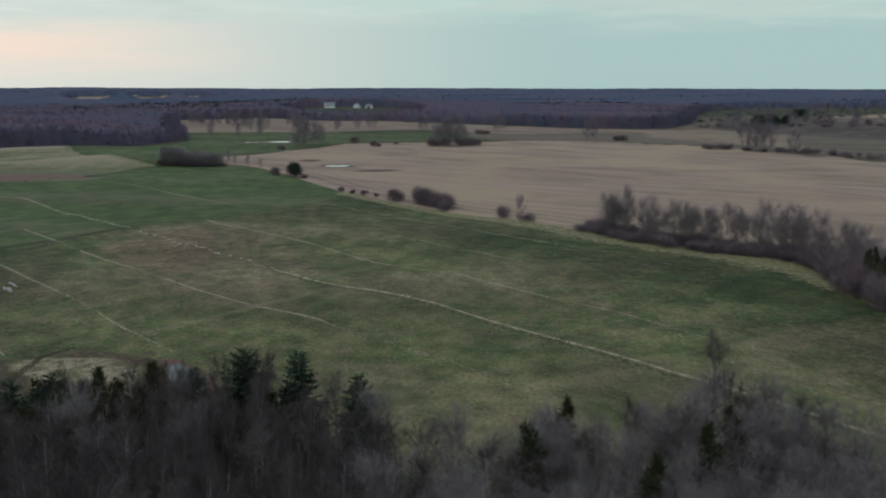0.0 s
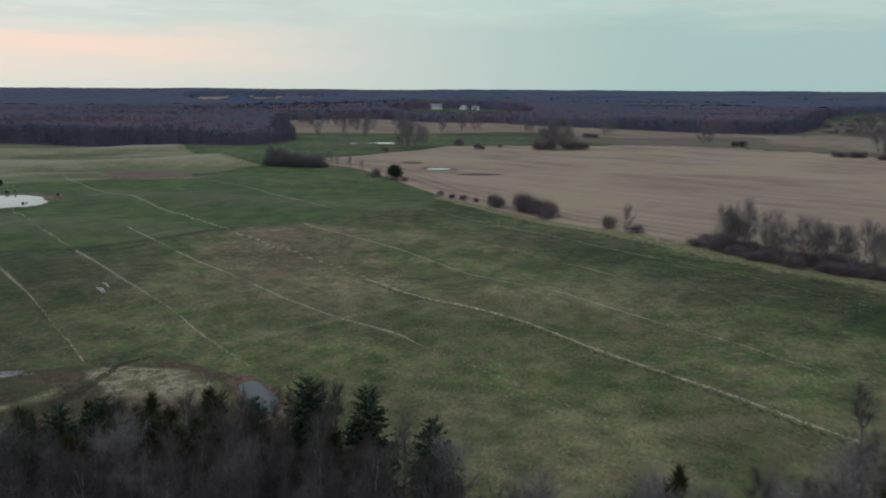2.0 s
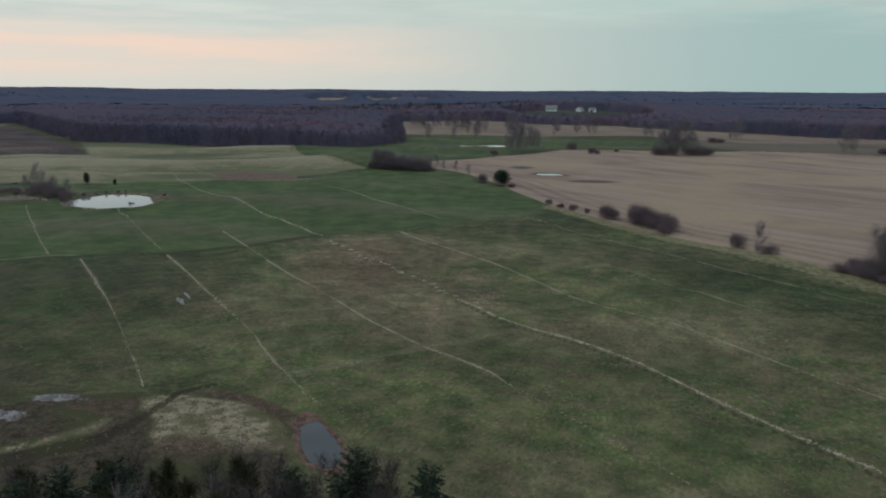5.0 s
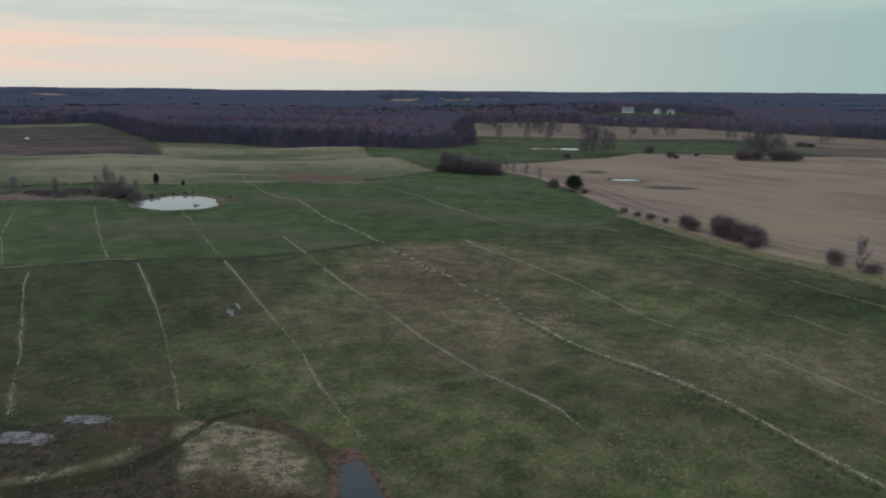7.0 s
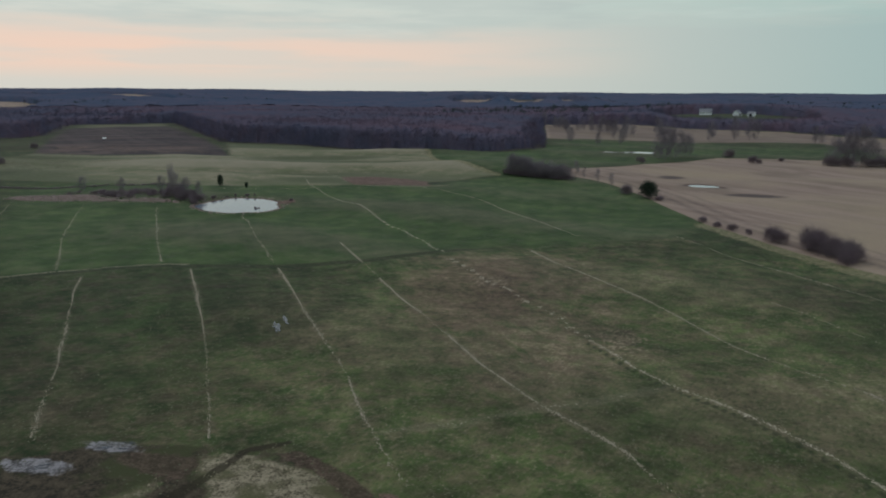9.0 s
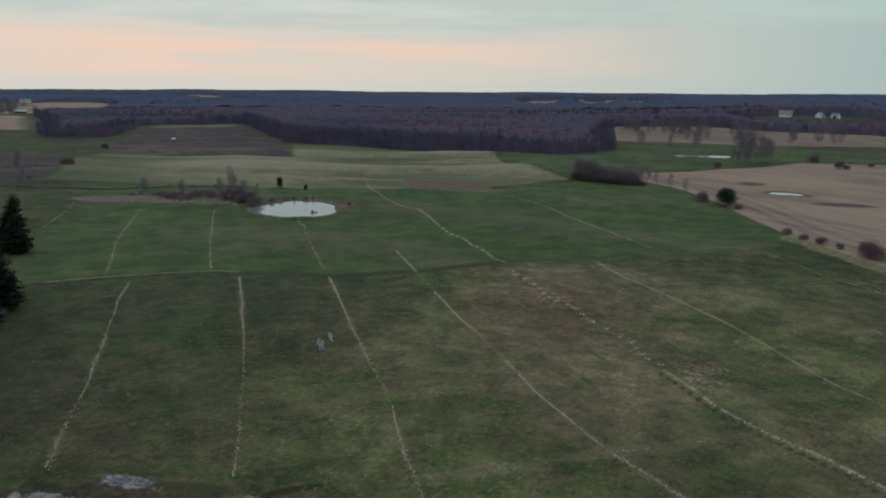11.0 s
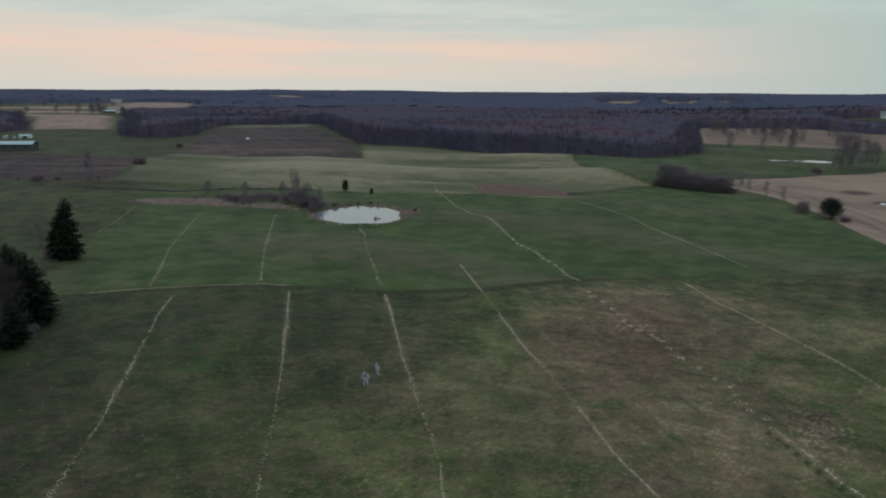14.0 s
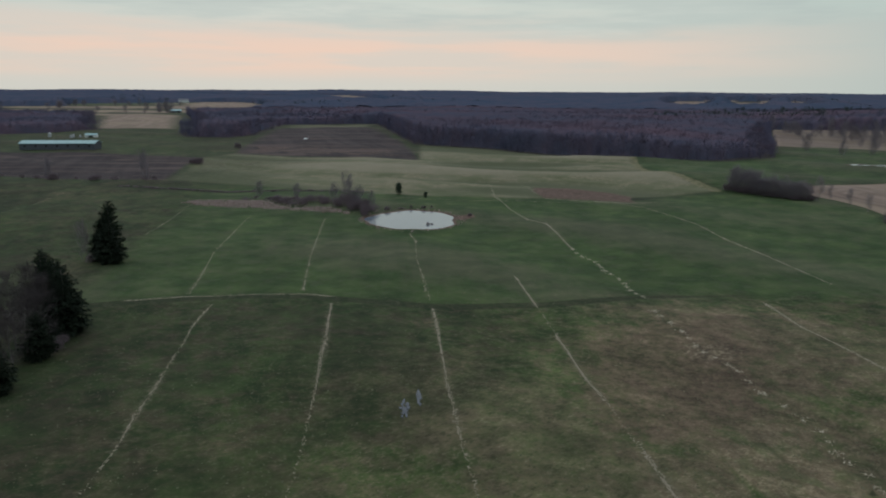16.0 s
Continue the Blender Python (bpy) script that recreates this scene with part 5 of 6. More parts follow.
# thicket at the near end of the hedge
for x, y, s in zip(*along([(92.5, 112), (100, 94.5), (107.5, 83.5), (116, 74), (123.5, 62), (124, 48), (121, 34), (124, 18)], 2.3, rng)):
    shrubs([(x + rng.normal(1.2, 0.8), y + rng.normal(1, 0.8), rng.uniform(0.8, 1.2), rng.uniform(0.45, 0.85))])
    if rng.uniform() < 0.85:
        shrubs([(x + rng.normal(3.8, 0.9), y + rng.normal(2.2, 0.9), rng.uniform(0.8, 1.1), rng.uniform(0.6, 1.0))])
for x, y, s in zip(*along([(97, 108), (103, 97), (110, 86.5), (119, 77), (126, 66), (128, 50), (125, 34), (128, 18)], 2.6, rng)):
    talls([(x + rng.normal(0.8, 1.2), y + rng.normal(0.6, 1.2), rng.uniform(0.75, 1.05), rng.uniform(0.6, 1.1))])
    talls([(x + rng.normal(1.8, 1.6), y + rng.normal(1.2, 1.6), rng.uniform(0.6, 0.9), rng.uniform(0.5, 0.95))])
talls([(100.6, 101.5, 0.9, 1.25), (104, 97, 0.75, 1.0), (108.5, 88.5, 0.85, 1.1), (112, 85, 0.7, 0.95), (117, 78.5, 0.85, 1.1), (121.5, 72, 0.9, 1.2), (125, 66, 0.85, 1.15), (128, 60, 0.9, 1.1), (127, 48, 0.8, 1.0), (98, 105, 0.6, 0.8)])
shrubs([(121, 43, 1.4, 1.5), (124, 40, 1.5, 1.7), (118, 36, 1.3, 1.3), (122, 33, 1.5, 1.6), (119, 29, 1.4, 1.4), (124, 27, 1.5, 1.6)])
for x, y, w, h in ((118.5, 33.5, 0.9, 0.85), (121.0, 37.5, 0.8, 0.75), (117.0, 29.0, 0.9, 0.8)):
    plant(CEDAR, used_c, int(rng.integers(0, 3)), x, y, rng.uniform(0, 6.28), (w, h))
for x, y, s in zip(*along([(127, 57), (121.5, 45), (117.5, 34), (114, 24), (115, 12)], 1.6, rng)):
    shrubs([(x + rng.normal(0, 0.8), y + rng.normal(0, 0.8), rng.uniform(1.0, 1.4), rng.uniform(1.0, 1.5))])
# hedge below the green wedge
for k in range(30):
    u = k / 29
    talls([(-36 + 26 * u + rng.normal(0, 1), 309 - 17 * u + rng.normal(0, 1.5), rng.uniform(0.6, 0.9), rng.uniform(0.4, 0.62) * (1.15 - 0.35 * u))])
    if k % 2 == 0:
        shrubs([(-36 + 26 * u + rng.normal(0, 1), 309 - 17 * u + rng.normal(0, 1.5), rng.uniform(0.85, 1.2), rng.uniform(0.4, 0.75) * (1.15 - 0.35 * u))])
    if k % 3 == 0:
        fars([(-36 + 24 * u + rng.normal(0, 1), 309 - 16 * u, rng.uniform(0.7, 0.95), rng.uniform(0.55, 0.75) * (1.1 - 0.3 * u))])
talls([(-36, 312, 0.8, 0.75), (-31, 308, 0.7, 0.7), (-27, 306, 0.8, 0.72), (-22, 302, 0.7, 0.68), (-17, 299, 0.7, 0.66), (-12, 296, 0.6, 0.6), (-6, 291, 0.6, 0.75), (3, 284, 0.5, 0.55), (8.5, 277, 0.5, 0.5), (-3, 296, 0.4, 0.5)])

FIELD = [tree_of(*bush_wood(rng, 6.6, 2.3, 5200, 16, 2.6), "field_pine", "bark", "pine", "round dark green pine on the field edge", "conifer", "field conifers")]
uf = set()
plant(FIELD, uf, 0, 22.6, 252, 0.4, (1.12, 1.05))
plant(FIELD, uf, 0, -143.8, 241.7, 1.4, (0.40, 0.72))
plant(FIELD, uf, 0, -132.0, 240.5, 2.4, (0.22, 0.38))

# spruces west of the meadow
WEST = [tree_of(*spruce_wood(rng, 14.0, 4.4, 1.9, gap=2.0 * k, blunt=0.55, foot=0.5), "meadow_spruce", "bark", "needle", "tall dark spruce standing on the meadow", "conifer", "meadow spruces") for k in range(2)]
uw = set()
for x, y, w, h in ((-149.2, 119.7, 0.76, 1.0), (-146.4, 117.2, 0.78, 0.66), (-150.2, 118.4, 0.70, 0.74), (-111.5, 79.5, 0.86, 0.80), (-116.5, 82.0, 0.66, 0.84), (-121.5, 84.0, 0.55, 0.82), (-104.5, 69.5, 0.6, 0.52), (-97.2, 58.0, 0.62, 0.6), (-126, 86, 0.55, 0.8)):
    plant(WEST, uw, int(rng.integers(0, 2)), x, y, rng.uniform(0, 6.28), (w, h))
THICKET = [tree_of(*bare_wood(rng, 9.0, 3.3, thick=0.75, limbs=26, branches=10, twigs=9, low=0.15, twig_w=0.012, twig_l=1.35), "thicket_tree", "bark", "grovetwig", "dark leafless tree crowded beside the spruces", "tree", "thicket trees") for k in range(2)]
used_h = set()
for x, y in ((-116, 76), (-112, 71), (-108, 65), (-120, 79), (-104, 60), (-113, 64), (-118, 70), (-124, 78), (-100, 54), (-109, 57), (-106, 69), (-110, 74), (-102, 64), (-115, 60), (-120, 66), (-114, 78)):
    plant(THICKET, used_h, int(rng.integers(0, 2)), x, y, rng.uniform(0, 6.28), (rng.uniform(1.0, 1.3), rng.uniform(0.95, 1.2)))
talls([(-153.2, 115.0, 0.4, 0.9), (-154.5, 117.5, 0.3, 0.7)])
shrubs([(-108.5, 76.5, 0.5, 0.35), (-106, 73, 0.5, 0.4), (-151.5, 116, 0.5, 0.6)])

# brush in the wet hollow and on the pond shore
wet = []
for k in range(56):
    u = rng.uniform() ** 0.7
    wet += [(-186 + 52 * u + rng.normal(0, 1), 206 + 5 * math.sin(u * 3) + rng.normal(0, 2.8), rng.uniform(0.5, 1.0), rng.uniform(0.25, 0.5) * (0.7 + 0.9 * u))]
undergrowth("marsh_brush", wet, "low brown leafless brush in the wet hollow")
fars([(-184, 212, 0.4, 0.5), (-170, 215, 0.35, 0.45), (-150, 210, 0.4, 0.6), (-139, 206, 0.4, 0.6), (-135, 209, 0.35, 0.5)])
talls([(-146, 210.5, 0.55, 1.0), (-143, 208, 0.5, 0.8), (-141, 212, 0.5, 0.6), (-163, 238, 0.5, 0.62), (-165, 240, 0.4, 0.5)])

shrubs([(-141, 207, 0.9, 1.1), (-138, 204, 0.8, 0.8), (-145, 212, 1.0, 0.9), (-133, 203, 0.7, 0.6), (-131, 199, 0.5, 0.5), (-150, 216, 0.9, 0.7), (-106.3, 195.2, 0.24, 0.36), (-105.6, 196.0, 0.18, 0.24), (-128.0, 216.4, 0.34, 0.14), (-125.6, 219.0, 0.16, 0.30), (-122.0, 220.8, 0.30, 0.26), (-119.4, 221.6, 0.14, 0.3), (-130.6, 211.5, 0.4, 0.3), (-101.5, 213.5, 0.3, 0.25)])
undergrowth("ditch_brush", [(x + rng.normal(0, 0.6), y + rng.normal(0, 0.6), rng.uniform(0.45, 0.7), rng.uniform(0.06, 0.16)) for x, y, s in zip(*along(POND_DITCH, 1.5, rng))], "low dark brush along the ditch bank by the pond")

# scattered trees of the fields beyond
undergrowth("west_hedge", [(x, y + rng.normal(0, 1), rng.uniform(0.4, 0.9), rng.uniform(0.2, 0.5)) for x, y, s in zip(*along([(-400, 168), (-319, 203), (-277, 212), (-248, 225)], 7, rng))], "thin broken hedge of bare brush between fields")
undergrowth("east_hedge", [(x + rng.normal(0, 1), y + rng.normal(0, 2), rng.uniform(0.7, 1.3), rng.uniform(0.4, 0.9)) for x, y, s in zip(*along([(278, 338), (291, 316), (311, 287), (330, 250)], 3.5, rng))], "bare brown hedge beyond the stubble field")
fars([(36.7, 393, 1.2, 1.55), (40, 398, 1.1, 1.4), (33.5, 396, 1.1, 1.5), (47, 414, 0.9, 1.25), (51, 416, 0.8, 1.1), (-21, 517, 0.8, 1.0), (17, 528, 0.8, 1.2), (10, 560, 0.8, 1.2), (24, 600, 0.8, 1.2), (97, 565, 1.0, 1.5),
       (107, 567, 0.9, 1.4), (112, 569, 0.8, 1.2), (83, 580, 0.7, 1.2), (143, 531, 0.7, 1.1), (147, 529, 0.6, 0.9), (203, 502, 0.9, 1.4), (194, 490, 0.7, 1.1), (121, 391, 1.25, 1.15), (125, 393, 1.2, 1.25), (132, 394, 1.25, 1.75), (136, 396, 1.1, 1.55), (129, 397, 1.2, 1.4),
       (140, 395, 1.1, 0.95), (232, 396, 0.9, 1.3), (228, 398, 0.8, 1.1), (296, 321, 1.3, 1.5), (303, 307, 1.2, 1.4), (300, 312, 1.1, 1.2), (309, 292, 1.2, 1.2), (299, 316, 1.0, 1.6), (-247, 217, 0.45, 1.05), (-290, 205, 0.35, 0.7),
       (-60, 760, 0.8, 1.3), (0, 640, 0.8, 1.2), (-10, 660, 0.8, 1.3), (20, 690, 0.8, 1.1), (45, 650, 0.8, 1.2), (46, 602, 0.7, 1.1), (78, 556, 0.8, 1.1), (-1, 486, 0.5, 0.8), (14, 490, 0.5, 1.0)])
for x, y, s in zip(*along([(-50, 728), (-36, 699), (-13, 668), (5, 643), (24, 634)], 8, rng)):
    fars([(x + rng.normal(0, 2), y + rng.normal(0, 2), rng.uniform(0.6, 0.9), rng.uniform(0.6, 1.0))])
for x, y, s in zip(*along([(-960, 770), (-935, 812), (-905, 850), (-985, 905), (-1040, 980), (-1100, 1000)], 27, rng)):
    fars([(x + rng.normal(0, 3), y + rng.normal(0, 3), rng.uniform(0.9, 1.3), rng.uniform(0.9, 1.5))])
for x, y, s in zip(*along([(-1150, 830), (-1220, 900), (-1290, 960), (-1200, 1040), (-1130, 1090)], 34, rng)):
    fars([(x + rng.normal(0, 3), y + rng.normal(0, 3), rng.uniform(0.9, 1.3), rng.uniform(0.8, 1.3))])
scrub = []
for k in range(16):
    x, y = rng.uniform(520, 900), rng.uniform(640, 900)
    if float(inside(OPEN, x, y)) > 8 and float(inside(CROP_EAST, x, y)) < 0 and float(inside(GREEN_EAST, x, y)) < 0:
        scrub += [(x, y, rng.uniform(1.2, 2.2), rng.uniform(0.6, 1.0))]
for line in ([(405, 541), (470, 524), (497, 500), (560, 505), (650, 500)], [(450, 612), (530, 615), (620, 600), (720, 580)], [(560, 740), (640, 735), (760, 700), (880, 690)], [(600, 860), (760, 850), (950, 830)], [(720, 1000), (900, 1000), (1100, 980)]):
    for x, y, s in zip(*along(line, 9, rng)):
        if rng.uniform() < 0.4:
            fars([(x + rng.normal(0, 2), y + rng.normal(0, 2), rng.uniform(0.8, 1.2), rng.uniform(0.8, 1.3))])
        else:
            scrub += [(x + rng.normal(0, 2), y + rng.normal(0, 2), rng.uniform(1.3, 2.2), rng.uniform(0.7, 1.3))]
undergrowth("far_scrub", scrub, "bare scrub and hedge lines in the far fields")
for x, y, w in ((466, 540, 1.5), (474, 544, 1.8), (482, 541, 1.5), (490, 546, 1.8), (499, 542, 1.3), (640, 700, 1.9), (652, 706, 1.8)):
    plant(FIELD, uf, 0, x, y, rng.uniform(0, 6.28), (w, 1.5))
shrubs([(73, 420, 1.4, 1.3), (81, 394, 1.0, 1.0), (84, 391, 0.7, 0.7), (24, 377, 0.9, 0.9), (251, 391, 1.5, 1.1), (247, 392, 1.0, 0.9), (175, 471, 1.4, 0.9), (180, 470, 1.2, 0.7), (146, 396, 1.5, 1.3), (142, 393, 1.6, 1.4), (137, 392, 1.6, 1.3), (127, 390, 1.6, 1.3), (118, 390, 1.4, 1.3), (150, 396, 1.4, 1.0), (121, 389, 1.2, 0.9),
        (-282, 281, 1.1, 0.9), (-286, 283, 1.3, 0.7), (-331, 363, 0.8, 0.9), (-166, 204, 0.8, 0.6), (-290, 207, 0.9, 0.7), (-271, 212, 0.9, 0.6), (312, 285, 1.3, 1.0), (320, 275, 1.1, 0.9), (319, 262, 1.0, 0.6), (284, 324, 1.6, 0.8), (276, 327, 1.5, 0.8),
        (306, 300, 1.2, 0.7), (98, 407, 0.7, 0.5), (-12, 300, 1.3, 1.3)])


# ---- woods ----
def build_woods():
    rng = np.random.default_rng(77)
    kinds = []
    for k in range(6):
        a, b = bare_wood(rng, 17.0, 4.4, thick=0.5, limbs=16, branches=4, twigs=6, low=0.08, twig_w=0.035, twig_l=1.9, sides=3)
        va, vb = np.array(a.v), np.array(b.v)
        kinds.append((np.concatenate([va, vb]), np.concatenate([np.array(a.f), np.array(b.f) + len(va)])))
    edges = [([(-262, 456), (-195, 436), (-132, 416), (-100, 404), (-53, 431), (-34, 461), (-42, 520), (-46, 560), (-60, 700), (-62, 790)], 3.3, 16),
             ([(-480, 590), (-411, 472), (-405, 432), (-432, 423), (-473, 452), (-552, 550), (-690, 684), (-872, 854)], 4.5, 16), ([(-512, 634), (-450, 712), (-275, 478)], 6, 10), ([(-900, 335), (-575, 375), (-575, 465)], 6, 20),
             ([(-60, 795), (27, 803), (79, 743), (155, 723), (243, 643), (286, 583), (327, 548), (386, 548), (430, 593), (545, 763), (640, 903), (800, 1083), (1000, 1133), (1200, 1103)], 5.5, 16)]
    vs, fs, n = [], [], 0
    for line, step, deep in edges:
        for row in range(3 if step < 4 else 2):
            for x, y, s in zip(*along(line, step, rng)):
                d = np.hypot(x, y + 40)
                x, y = x + x / d * (row * deep / 3 + rng.uniform(0, 4)) + rng.normal(0, 1.2), y + (y + 40) / d * (row * deep / 3 + rng.uniform(0, 4)) + rng.normal(0, 1.2)
                if not woods_at(np.array([x]), np.array([y]))[0]:
                    continue
                v, f = kinds[int(rng.integers(0, 6))]
                th, h = rng.uniform(0, 6.28), rng.uniform(0.62, 0.86) * (0.75 if 50 < x < 260 and 600 < y < 850 else 1) * (0.85 if row == 0 else 1) * (0.74 if x < -485 and y < 800 else 1) * (1 - 0.34 * float(smooth(x, -120, -45)) * (y < 800 and x < 0))
                c, si = math.cos(th) * h, math.sin(th) * h
                w = np.stack([v[:, 0] * c - v[:, 1] * si + x, v[:, 0] * si + v[:, 1] * c + y, v[:, 2] * h + float(land(x, y))], 1)
                vs.append(w)
                fs.append(f + n)
                n += len(v)
    tagged(new("woods_edge", mesh_from("woods_edge", np.concatenate(vs), np.concatenate(fs), "woodsedge")), "leafless purple-brown trees along the woods' edge", "woods", kind="stuff")

    def crowns(x, y, wide, tall, count, thin):
        """Rounded crowns of slivers on a few stems."""
        n = len(x)
        az, el = rng.uniform(0, 2 * np.pi, (n, count)), np.arcsin(rng.uniform(-0.25, 1.0, (n, count)))
        r0, r1 = rng.uniform(0.1, 0.7, (n, count)), rng.uniform(0.8, 1.1, (n, count))
        dx, dy, dz = np.cos(az) * np.cos(el) * wide[:, None] * 0.6, np.sin(az) * np.cos(el) * wide[:, None] * 0.6, np.sin(el) * tall[:, None] * 0.5
        z0 = (land(x, y) + 0.5 * tall)[:, None]
        turn, w = rng.uniform(0, 2 * np.pi, (n, count)), wide[:, None] * thin * rng.uniform(0.5, 1.3, (n, count))
        tx, ty, tz = np.cos(turn) * w, np.sin(turn) * w, 0 * w
        px, py, pz = x[:, None] + dx * r0, y[:, None] + dy * r0, z0 + dz * r0
        tip = np.stack([x[:, None] + dx * r1, y[:, None] + dy * r1, z0 + dz * r1], -1)
        v = np.stack([np.stack([px - tx, py - ty, pz - tz], -1), np.stack([px + tx, py + ty, pz + tz], -1), tip], 2).reshape(-1, 3)
        v2, f2 = brush(x, y, wide * 0.5, tall * 0.75, 3, rng, 0, 0.2, 0.05)
        return np.concatenate([v, v2]), np.arange(len(v) + len(v2)).reshape(-1, 3)

    def lumps(x, y, cell, high):
        """Rounded crowns side by side on a jittered grid."""
        gx, gy, best = np.floor(x / cell), np.floor(y / cell), np.zeros(np.shape(x))
        for dx in (-1, 0, 1):
            for dy in (-1, 0, 1):
                a, b = gx + dx, gy + dy
                h1, h2, h3 = (np.mod(np.sin(a * p + b * q) * 43758.5453, 1.0) for p, q in ((127.1, 311.7), (269.5, 183.3), (41.3, 289.1)))
                d2 = ((x - (a + 0.1 + 0.8 * h1) * cell) ** 2 + (y - (b + 0.1 + 0.8 * h2) * cell) ** 2) / (cell * (0.65 + 0.3 * h3)) ** 2
                best = np.maximum(best, np.sqrt(np.maximum(0, 1 - d2)) * high * (0.6 + 0.6 * h3))
        return best

    def clear_of(x, y):
        """Metres from the open land."""
        d = -inside(OPEN, x, y)
        for gx, gy, a, b in CLEARINGS:
            d = np.minimum(d, (np.sqrt(((x - gx) / a) ** 2 + ((y - gy) / b) ** 2) - 1) * min(a, b))
        return d

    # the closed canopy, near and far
    for name, r0, r1, rows, cols, material, cell, high, label in (("woods_canopy", 400, 1250, 330, 760, "canopy", 7.5, 2.6, "closed purple-brown canopy of the bare woods"), ("distant_canopy", 1240, 4880, 230, 620, "farwoods", 17.0, 3.4, "canopy of distant bare woods, haze put into its blue-grey colour")):
        rr = r0 * (r1 / r0) ** np.linspace(0, 1, rows)
        aa = np.linspace(radians(-54), radians(68), cols)
        R, A = np.meshgrid(rr, aa, indexing="ij")
        cx, cy = -R * np.sin(A), -40 + R * np.cos(A)
        depth = clear_of(cx, cy)
        within = smooth(depth, 3, 17) * (1 - 0.30 * smooth(cx, -470, -500) * smooth(cy, 840, 780)) * (1 - 0.30 * smooth(cx, -120, -45) * smooth(cx, 0, -20) * smooth(cy, 860, 790)) * (1 - 0.28 * smooth(cx, 40, 80) * smooth(cx, 270, 230) * smooth(cy, 860, 830))
        top = land(cx, cy) - 3 + within * (11.4 + lumps(cx, cy, cell, high) + 1.2 * np.sin(cx / 61 + 2 * np.sin(cy / 97)) * np.sin(cy / 53)) + rng.normal(0, 0.12, R.shape) * within
        i = (np.arange(rows - 1)[:, None] * cols + np.arange(cols - 1)[None]).ravel()
        quads = np.stack([i, i + cols, i + cols + 1, i + 1], 1)
        ok = depth.ravel()[quads].max(1) > 0
        used, again = np.unique(quads[ok], return_inverse=True)
        me = mesh_from(name, np.stack([cx.ravel(), cy.ravel(), top.ravel()], 1)[used], again.reshape(-1, 4), material, 4)
        me.polygons.foreach_set("use_smooth", np.ones(len(me.polygons), bool))
        tagged(new(name, me), label, "woods", kind="stuff")

    # crowns standing out of it, ring after ring to the horizon
    xs, ys, ss = [], [], []
    r = 400.0
    while r < 4880:
        s = max(6.5, r / 125)
        n = int(radians(122) * r / s)
        az = radians(-54) + (np.arange(n) + rng.uniform(0, 1, n)) * radians(122) / n
        rr = r + rng.uniform(-0.5, 0.5, n) * s
        xs.append(-rr * np.sin(az))
        ys.append(-40 + rr * np.cos(az))
        ss.append(np.full(n, s))
        r += s * 0.95
    x, y, s = np.concatenate(xs), np.concatenate(ys), np.concatenate(ss)
    keep = clear_of(x, y) > 1
    x, y, s = x[keep], y[keep], s[keep]
    patch = np.sin(x / 170 + 2 * np.sin(y / 260)) * np.sin(y / 210 + 1.4 * np.sin(x / 330))
    farm = smooth(x, 40, 80) * smooth(x, 270, 230) * smooth(y, 860, 830)
    tall = (1 - 0.28 * farm) * (13.0 + 1.0 * patch) * rng.uniform(0.85, 1.10, len(x)) * np.clip(1.05 - s / 200, 0.8, 1) * np.where((x < -485) & (y < 800), 0.72, 1.0) * (1 - 0.32 * smooth(x, -120, -45) * (y < 800) * (x < 0))
    dist = np.hypot(x, y + 40)
    ever = (patch > 0.55) & (rng.uniform(0, 1, len(x)) < 0.10) & (dist > 900)
    ever |= (np.abs(y - 900 - 0.2 * x) < 26) & (x > -190) & (x < -20) & (rng.uniform(0, 1, len(x)) < 0.6)
    tall = np.where(ever, tall * 1.22, tall)
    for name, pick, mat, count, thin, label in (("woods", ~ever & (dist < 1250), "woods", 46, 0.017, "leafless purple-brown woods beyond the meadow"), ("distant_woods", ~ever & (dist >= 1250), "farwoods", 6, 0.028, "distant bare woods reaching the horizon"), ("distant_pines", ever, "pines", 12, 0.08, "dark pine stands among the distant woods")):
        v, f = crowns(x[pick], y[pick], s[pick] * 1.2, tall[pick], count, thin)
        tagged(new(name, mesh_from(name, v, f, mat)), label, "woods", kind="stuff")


build_woods()


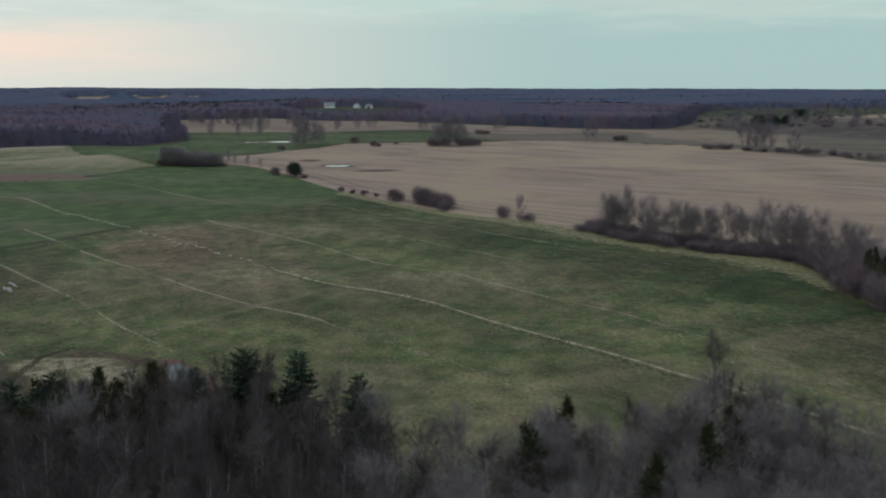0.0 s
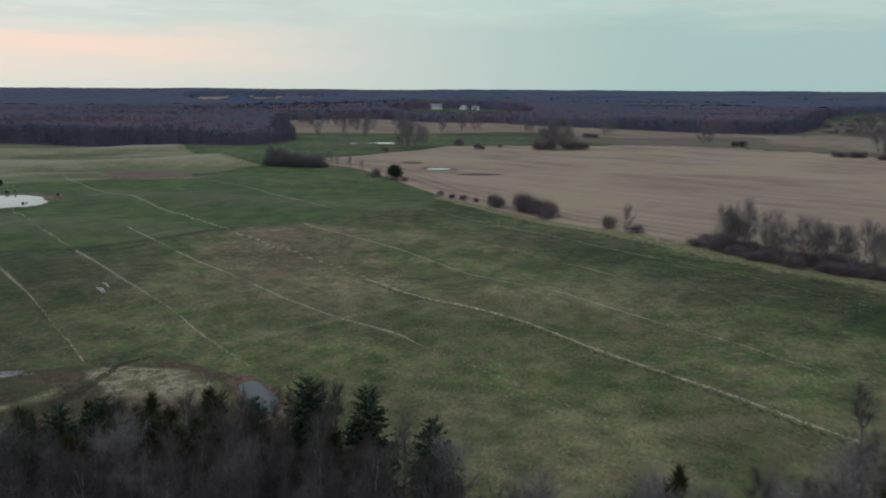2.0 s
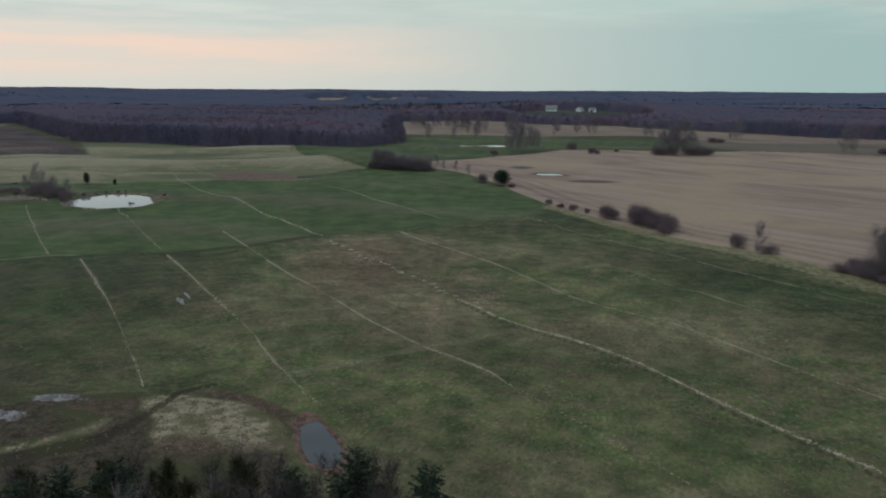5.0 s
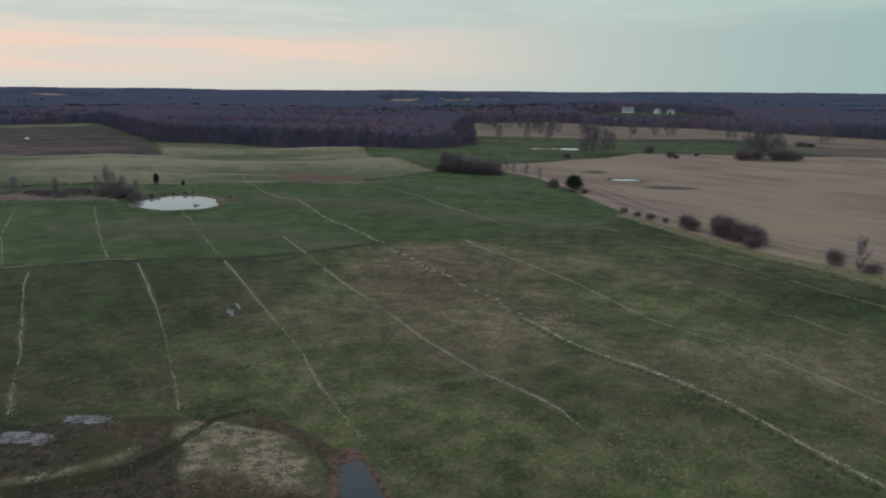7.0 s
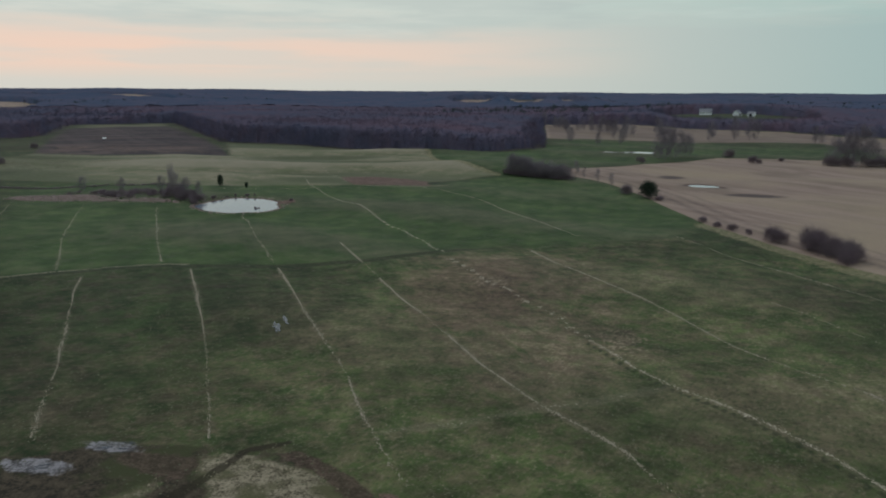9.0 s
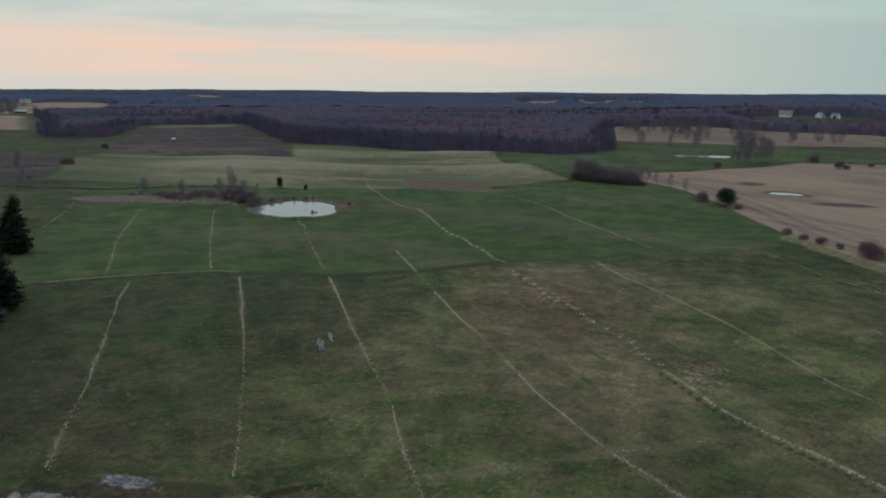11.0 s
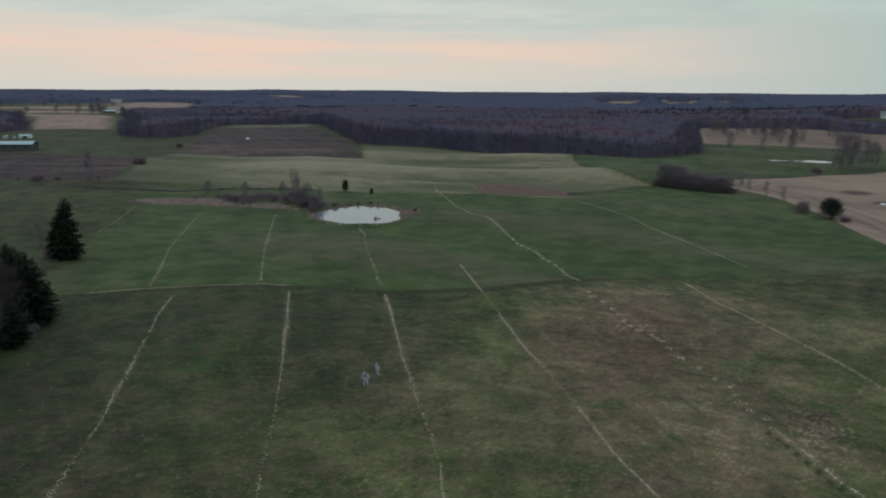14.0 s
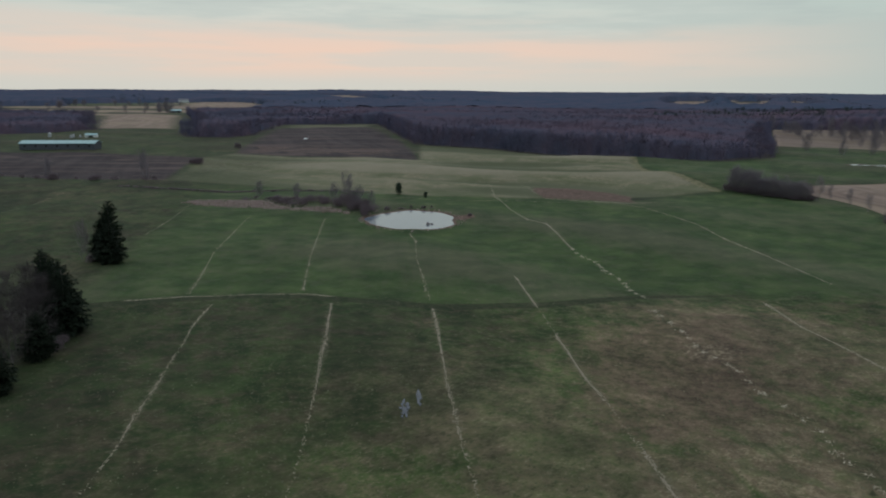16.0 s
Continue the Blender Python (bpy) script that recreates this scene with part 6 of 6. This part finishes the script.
# ---- farm buildings ----
def shed(name, x, y, turn, length, deep, eave, ridge, wall, roof, label, doors=0, windows=0, category="barn"):
    """A gabled building: walls, two roof slopes with overhang, doors and windows on the front (-y) side."""
    z = float(min(land(x + dx, y + dy) for dx in (-5, 5) for dy in (-5, 5))) - 0.1
    base = tagged(new(name), label, category)
    base.matrix_basis = pose(x, y, z, 0, 0, turn)
    bm = bmesh.new()
    a, b = length / 2, deep / 2
    prof = [(-b, 0), (b, 0), (b, eave), (0, ridge), (-b, eave)]
    left, right = [bm.verts.new((-a, p, q)) for p, q in prof], [bm.verts.new((a, p, q)) for p, q in prof]
    bm.faces.new(left[::-1])
    bm.faces.new(right)
    for k in range(5):
        bm.faces.new((left[k], left[(k + 1) % 5], right[(k + 1) % 5], right[k]))
    bmesh.ops.recalc_face_normals(bm, faces=bm.faces)
    part("wall", bm, wall, base)
    slope = (ridge - eave) / b
    for sgn in (-1, 1):
        bm = bmesh.new()
        over, th = 0.5, 0.14
        pts = [(sgn * (b + over), eave - slope * over + 0.05), (0, ridge + 0.05), (0, ridge + 0.05 + th), (sgn * (b + over), eave - slope * over + 0.05 + th)]
        le, ri = [bm.verts.new((-a - over, p, q)) for p, q in pts], [bm.verts.new((a + over, p, q)) for p, q in pts]
        bm.faces.new(le)
        bm.faces.new(ri[::-1])
        for k in range(4):
            bm.faces.new((le[k], le[(k + 1) % 4], ri[(k + 1) % 4], ri[k]))
        bmesh.ops.recalc_face_normals(bm, faces=bm.faces)
        part("roof", bm, roof, base)
    for k in range(doors):
        bm = bmesh.new()
        cx = -a + length * (k + 0.5) / doors
        box(bm, cx - 1.5, cx + 1.5, -b - 0.06, -b + 0.06, 0, min(3.2, eave * 0.8), 0.03)
        part("door", bm, "dark", base, "dark open barn doorway")
    for k in range(windows):
        bm = bmesh.new()
        cx = -a + length * (k + 0.5) / windows
        box(bm, cx - 0.5, cx + 0.5, -b - 0.05, -b + 0.05, eave * 0.45, eave * 0.45 + 1.2, 0.02)
        part("window", bm, "dark", base, "dark window pane")
    return base


shed("long_barn", -408.2, 299.1, 32.4, 42, 12, 3.6, 5.0, "wall", "roof", "long grey cattle barn with a pale metal roof", windows=7)
shed("white_shed", -490.5, 385, 36, 7.6, 5, 1.9, 2.9, "white", "roof", "small white shed behind the long barn", doors=1, category="shed")
shed("farm_shed", -968, 922, 44, 17, 9, 3.0, 5.2, "wall", "roof", "far low grey farm shed with a pale roof", doors=2, category="shed")
shed("farmhouse", 118, 957, -8, 14, 8, 4.2, 7.4, "white", "greyroof", "distant white farmhouse among the woods", windows=6, category="house")
shed("white_barn", 154, 953, 60, 9, 7, 3.4, 6.4, "white", "greyroof", "distant white barn among the woods", doors=1)
shed("white_barn", 170, 951, -30, 8, 6, 3.2, 5.6, "white", "greyroof", "distant white barn among the woods", doors=1)
shed("far_house", -1385, 1345, 45, 22, 12, 6, 10, "white", "greyroof", "far white house on a wooded rise", windows=5, category="house")
shed("field_hide", -347, 452, 20, 1.6, 1.1, 0.8, 1.1, "white", "white", "small white hide standing in the ploughed field", doors=0, category="hide")
shed("far_barn", 2.0, 905, 5, 13, 8, 3, 5, "white", "roof", "far low white barn in the woods", doors=1)


def grain_bin(x, y, r, h, label):
    z = float(land(x, y)) - 0.1
    base = tagged(new("grain_bin"), label, "grain bin", "farm grain bins")
    base.matrix_basis = pose(x, y, z)
    bm = bmesh.new()
    bmesh.ops.create_cone(bm, cap_ends=True, segments=24, radius1=r, radius2=r, depth=h, matrix=Matrix.Translation((0, 0, h / 2)))
    part("drum", bm, "steel", base)
    bm = bmesh.new()
    bmesh.ops.create_cone(bm, cap_ends=True, segments=24, radius1=r * 1.05, radius2=r * 0.12, depth=h * 0.28, matrix=Matrix.Translation((0, 0, h * 1.14)))
    part("lid", bm, "steel", base)


for x, y, r, h in ((-522, 374, 1.2, 2.8), (-500, 377, 1.0, 2.1), (-496, 380, 0.8, 1.6), (-498.5, 374, 0.9, 1.9)):
    grain_bin(x, y, r, h, "pale steel grain bin behind the long barn")
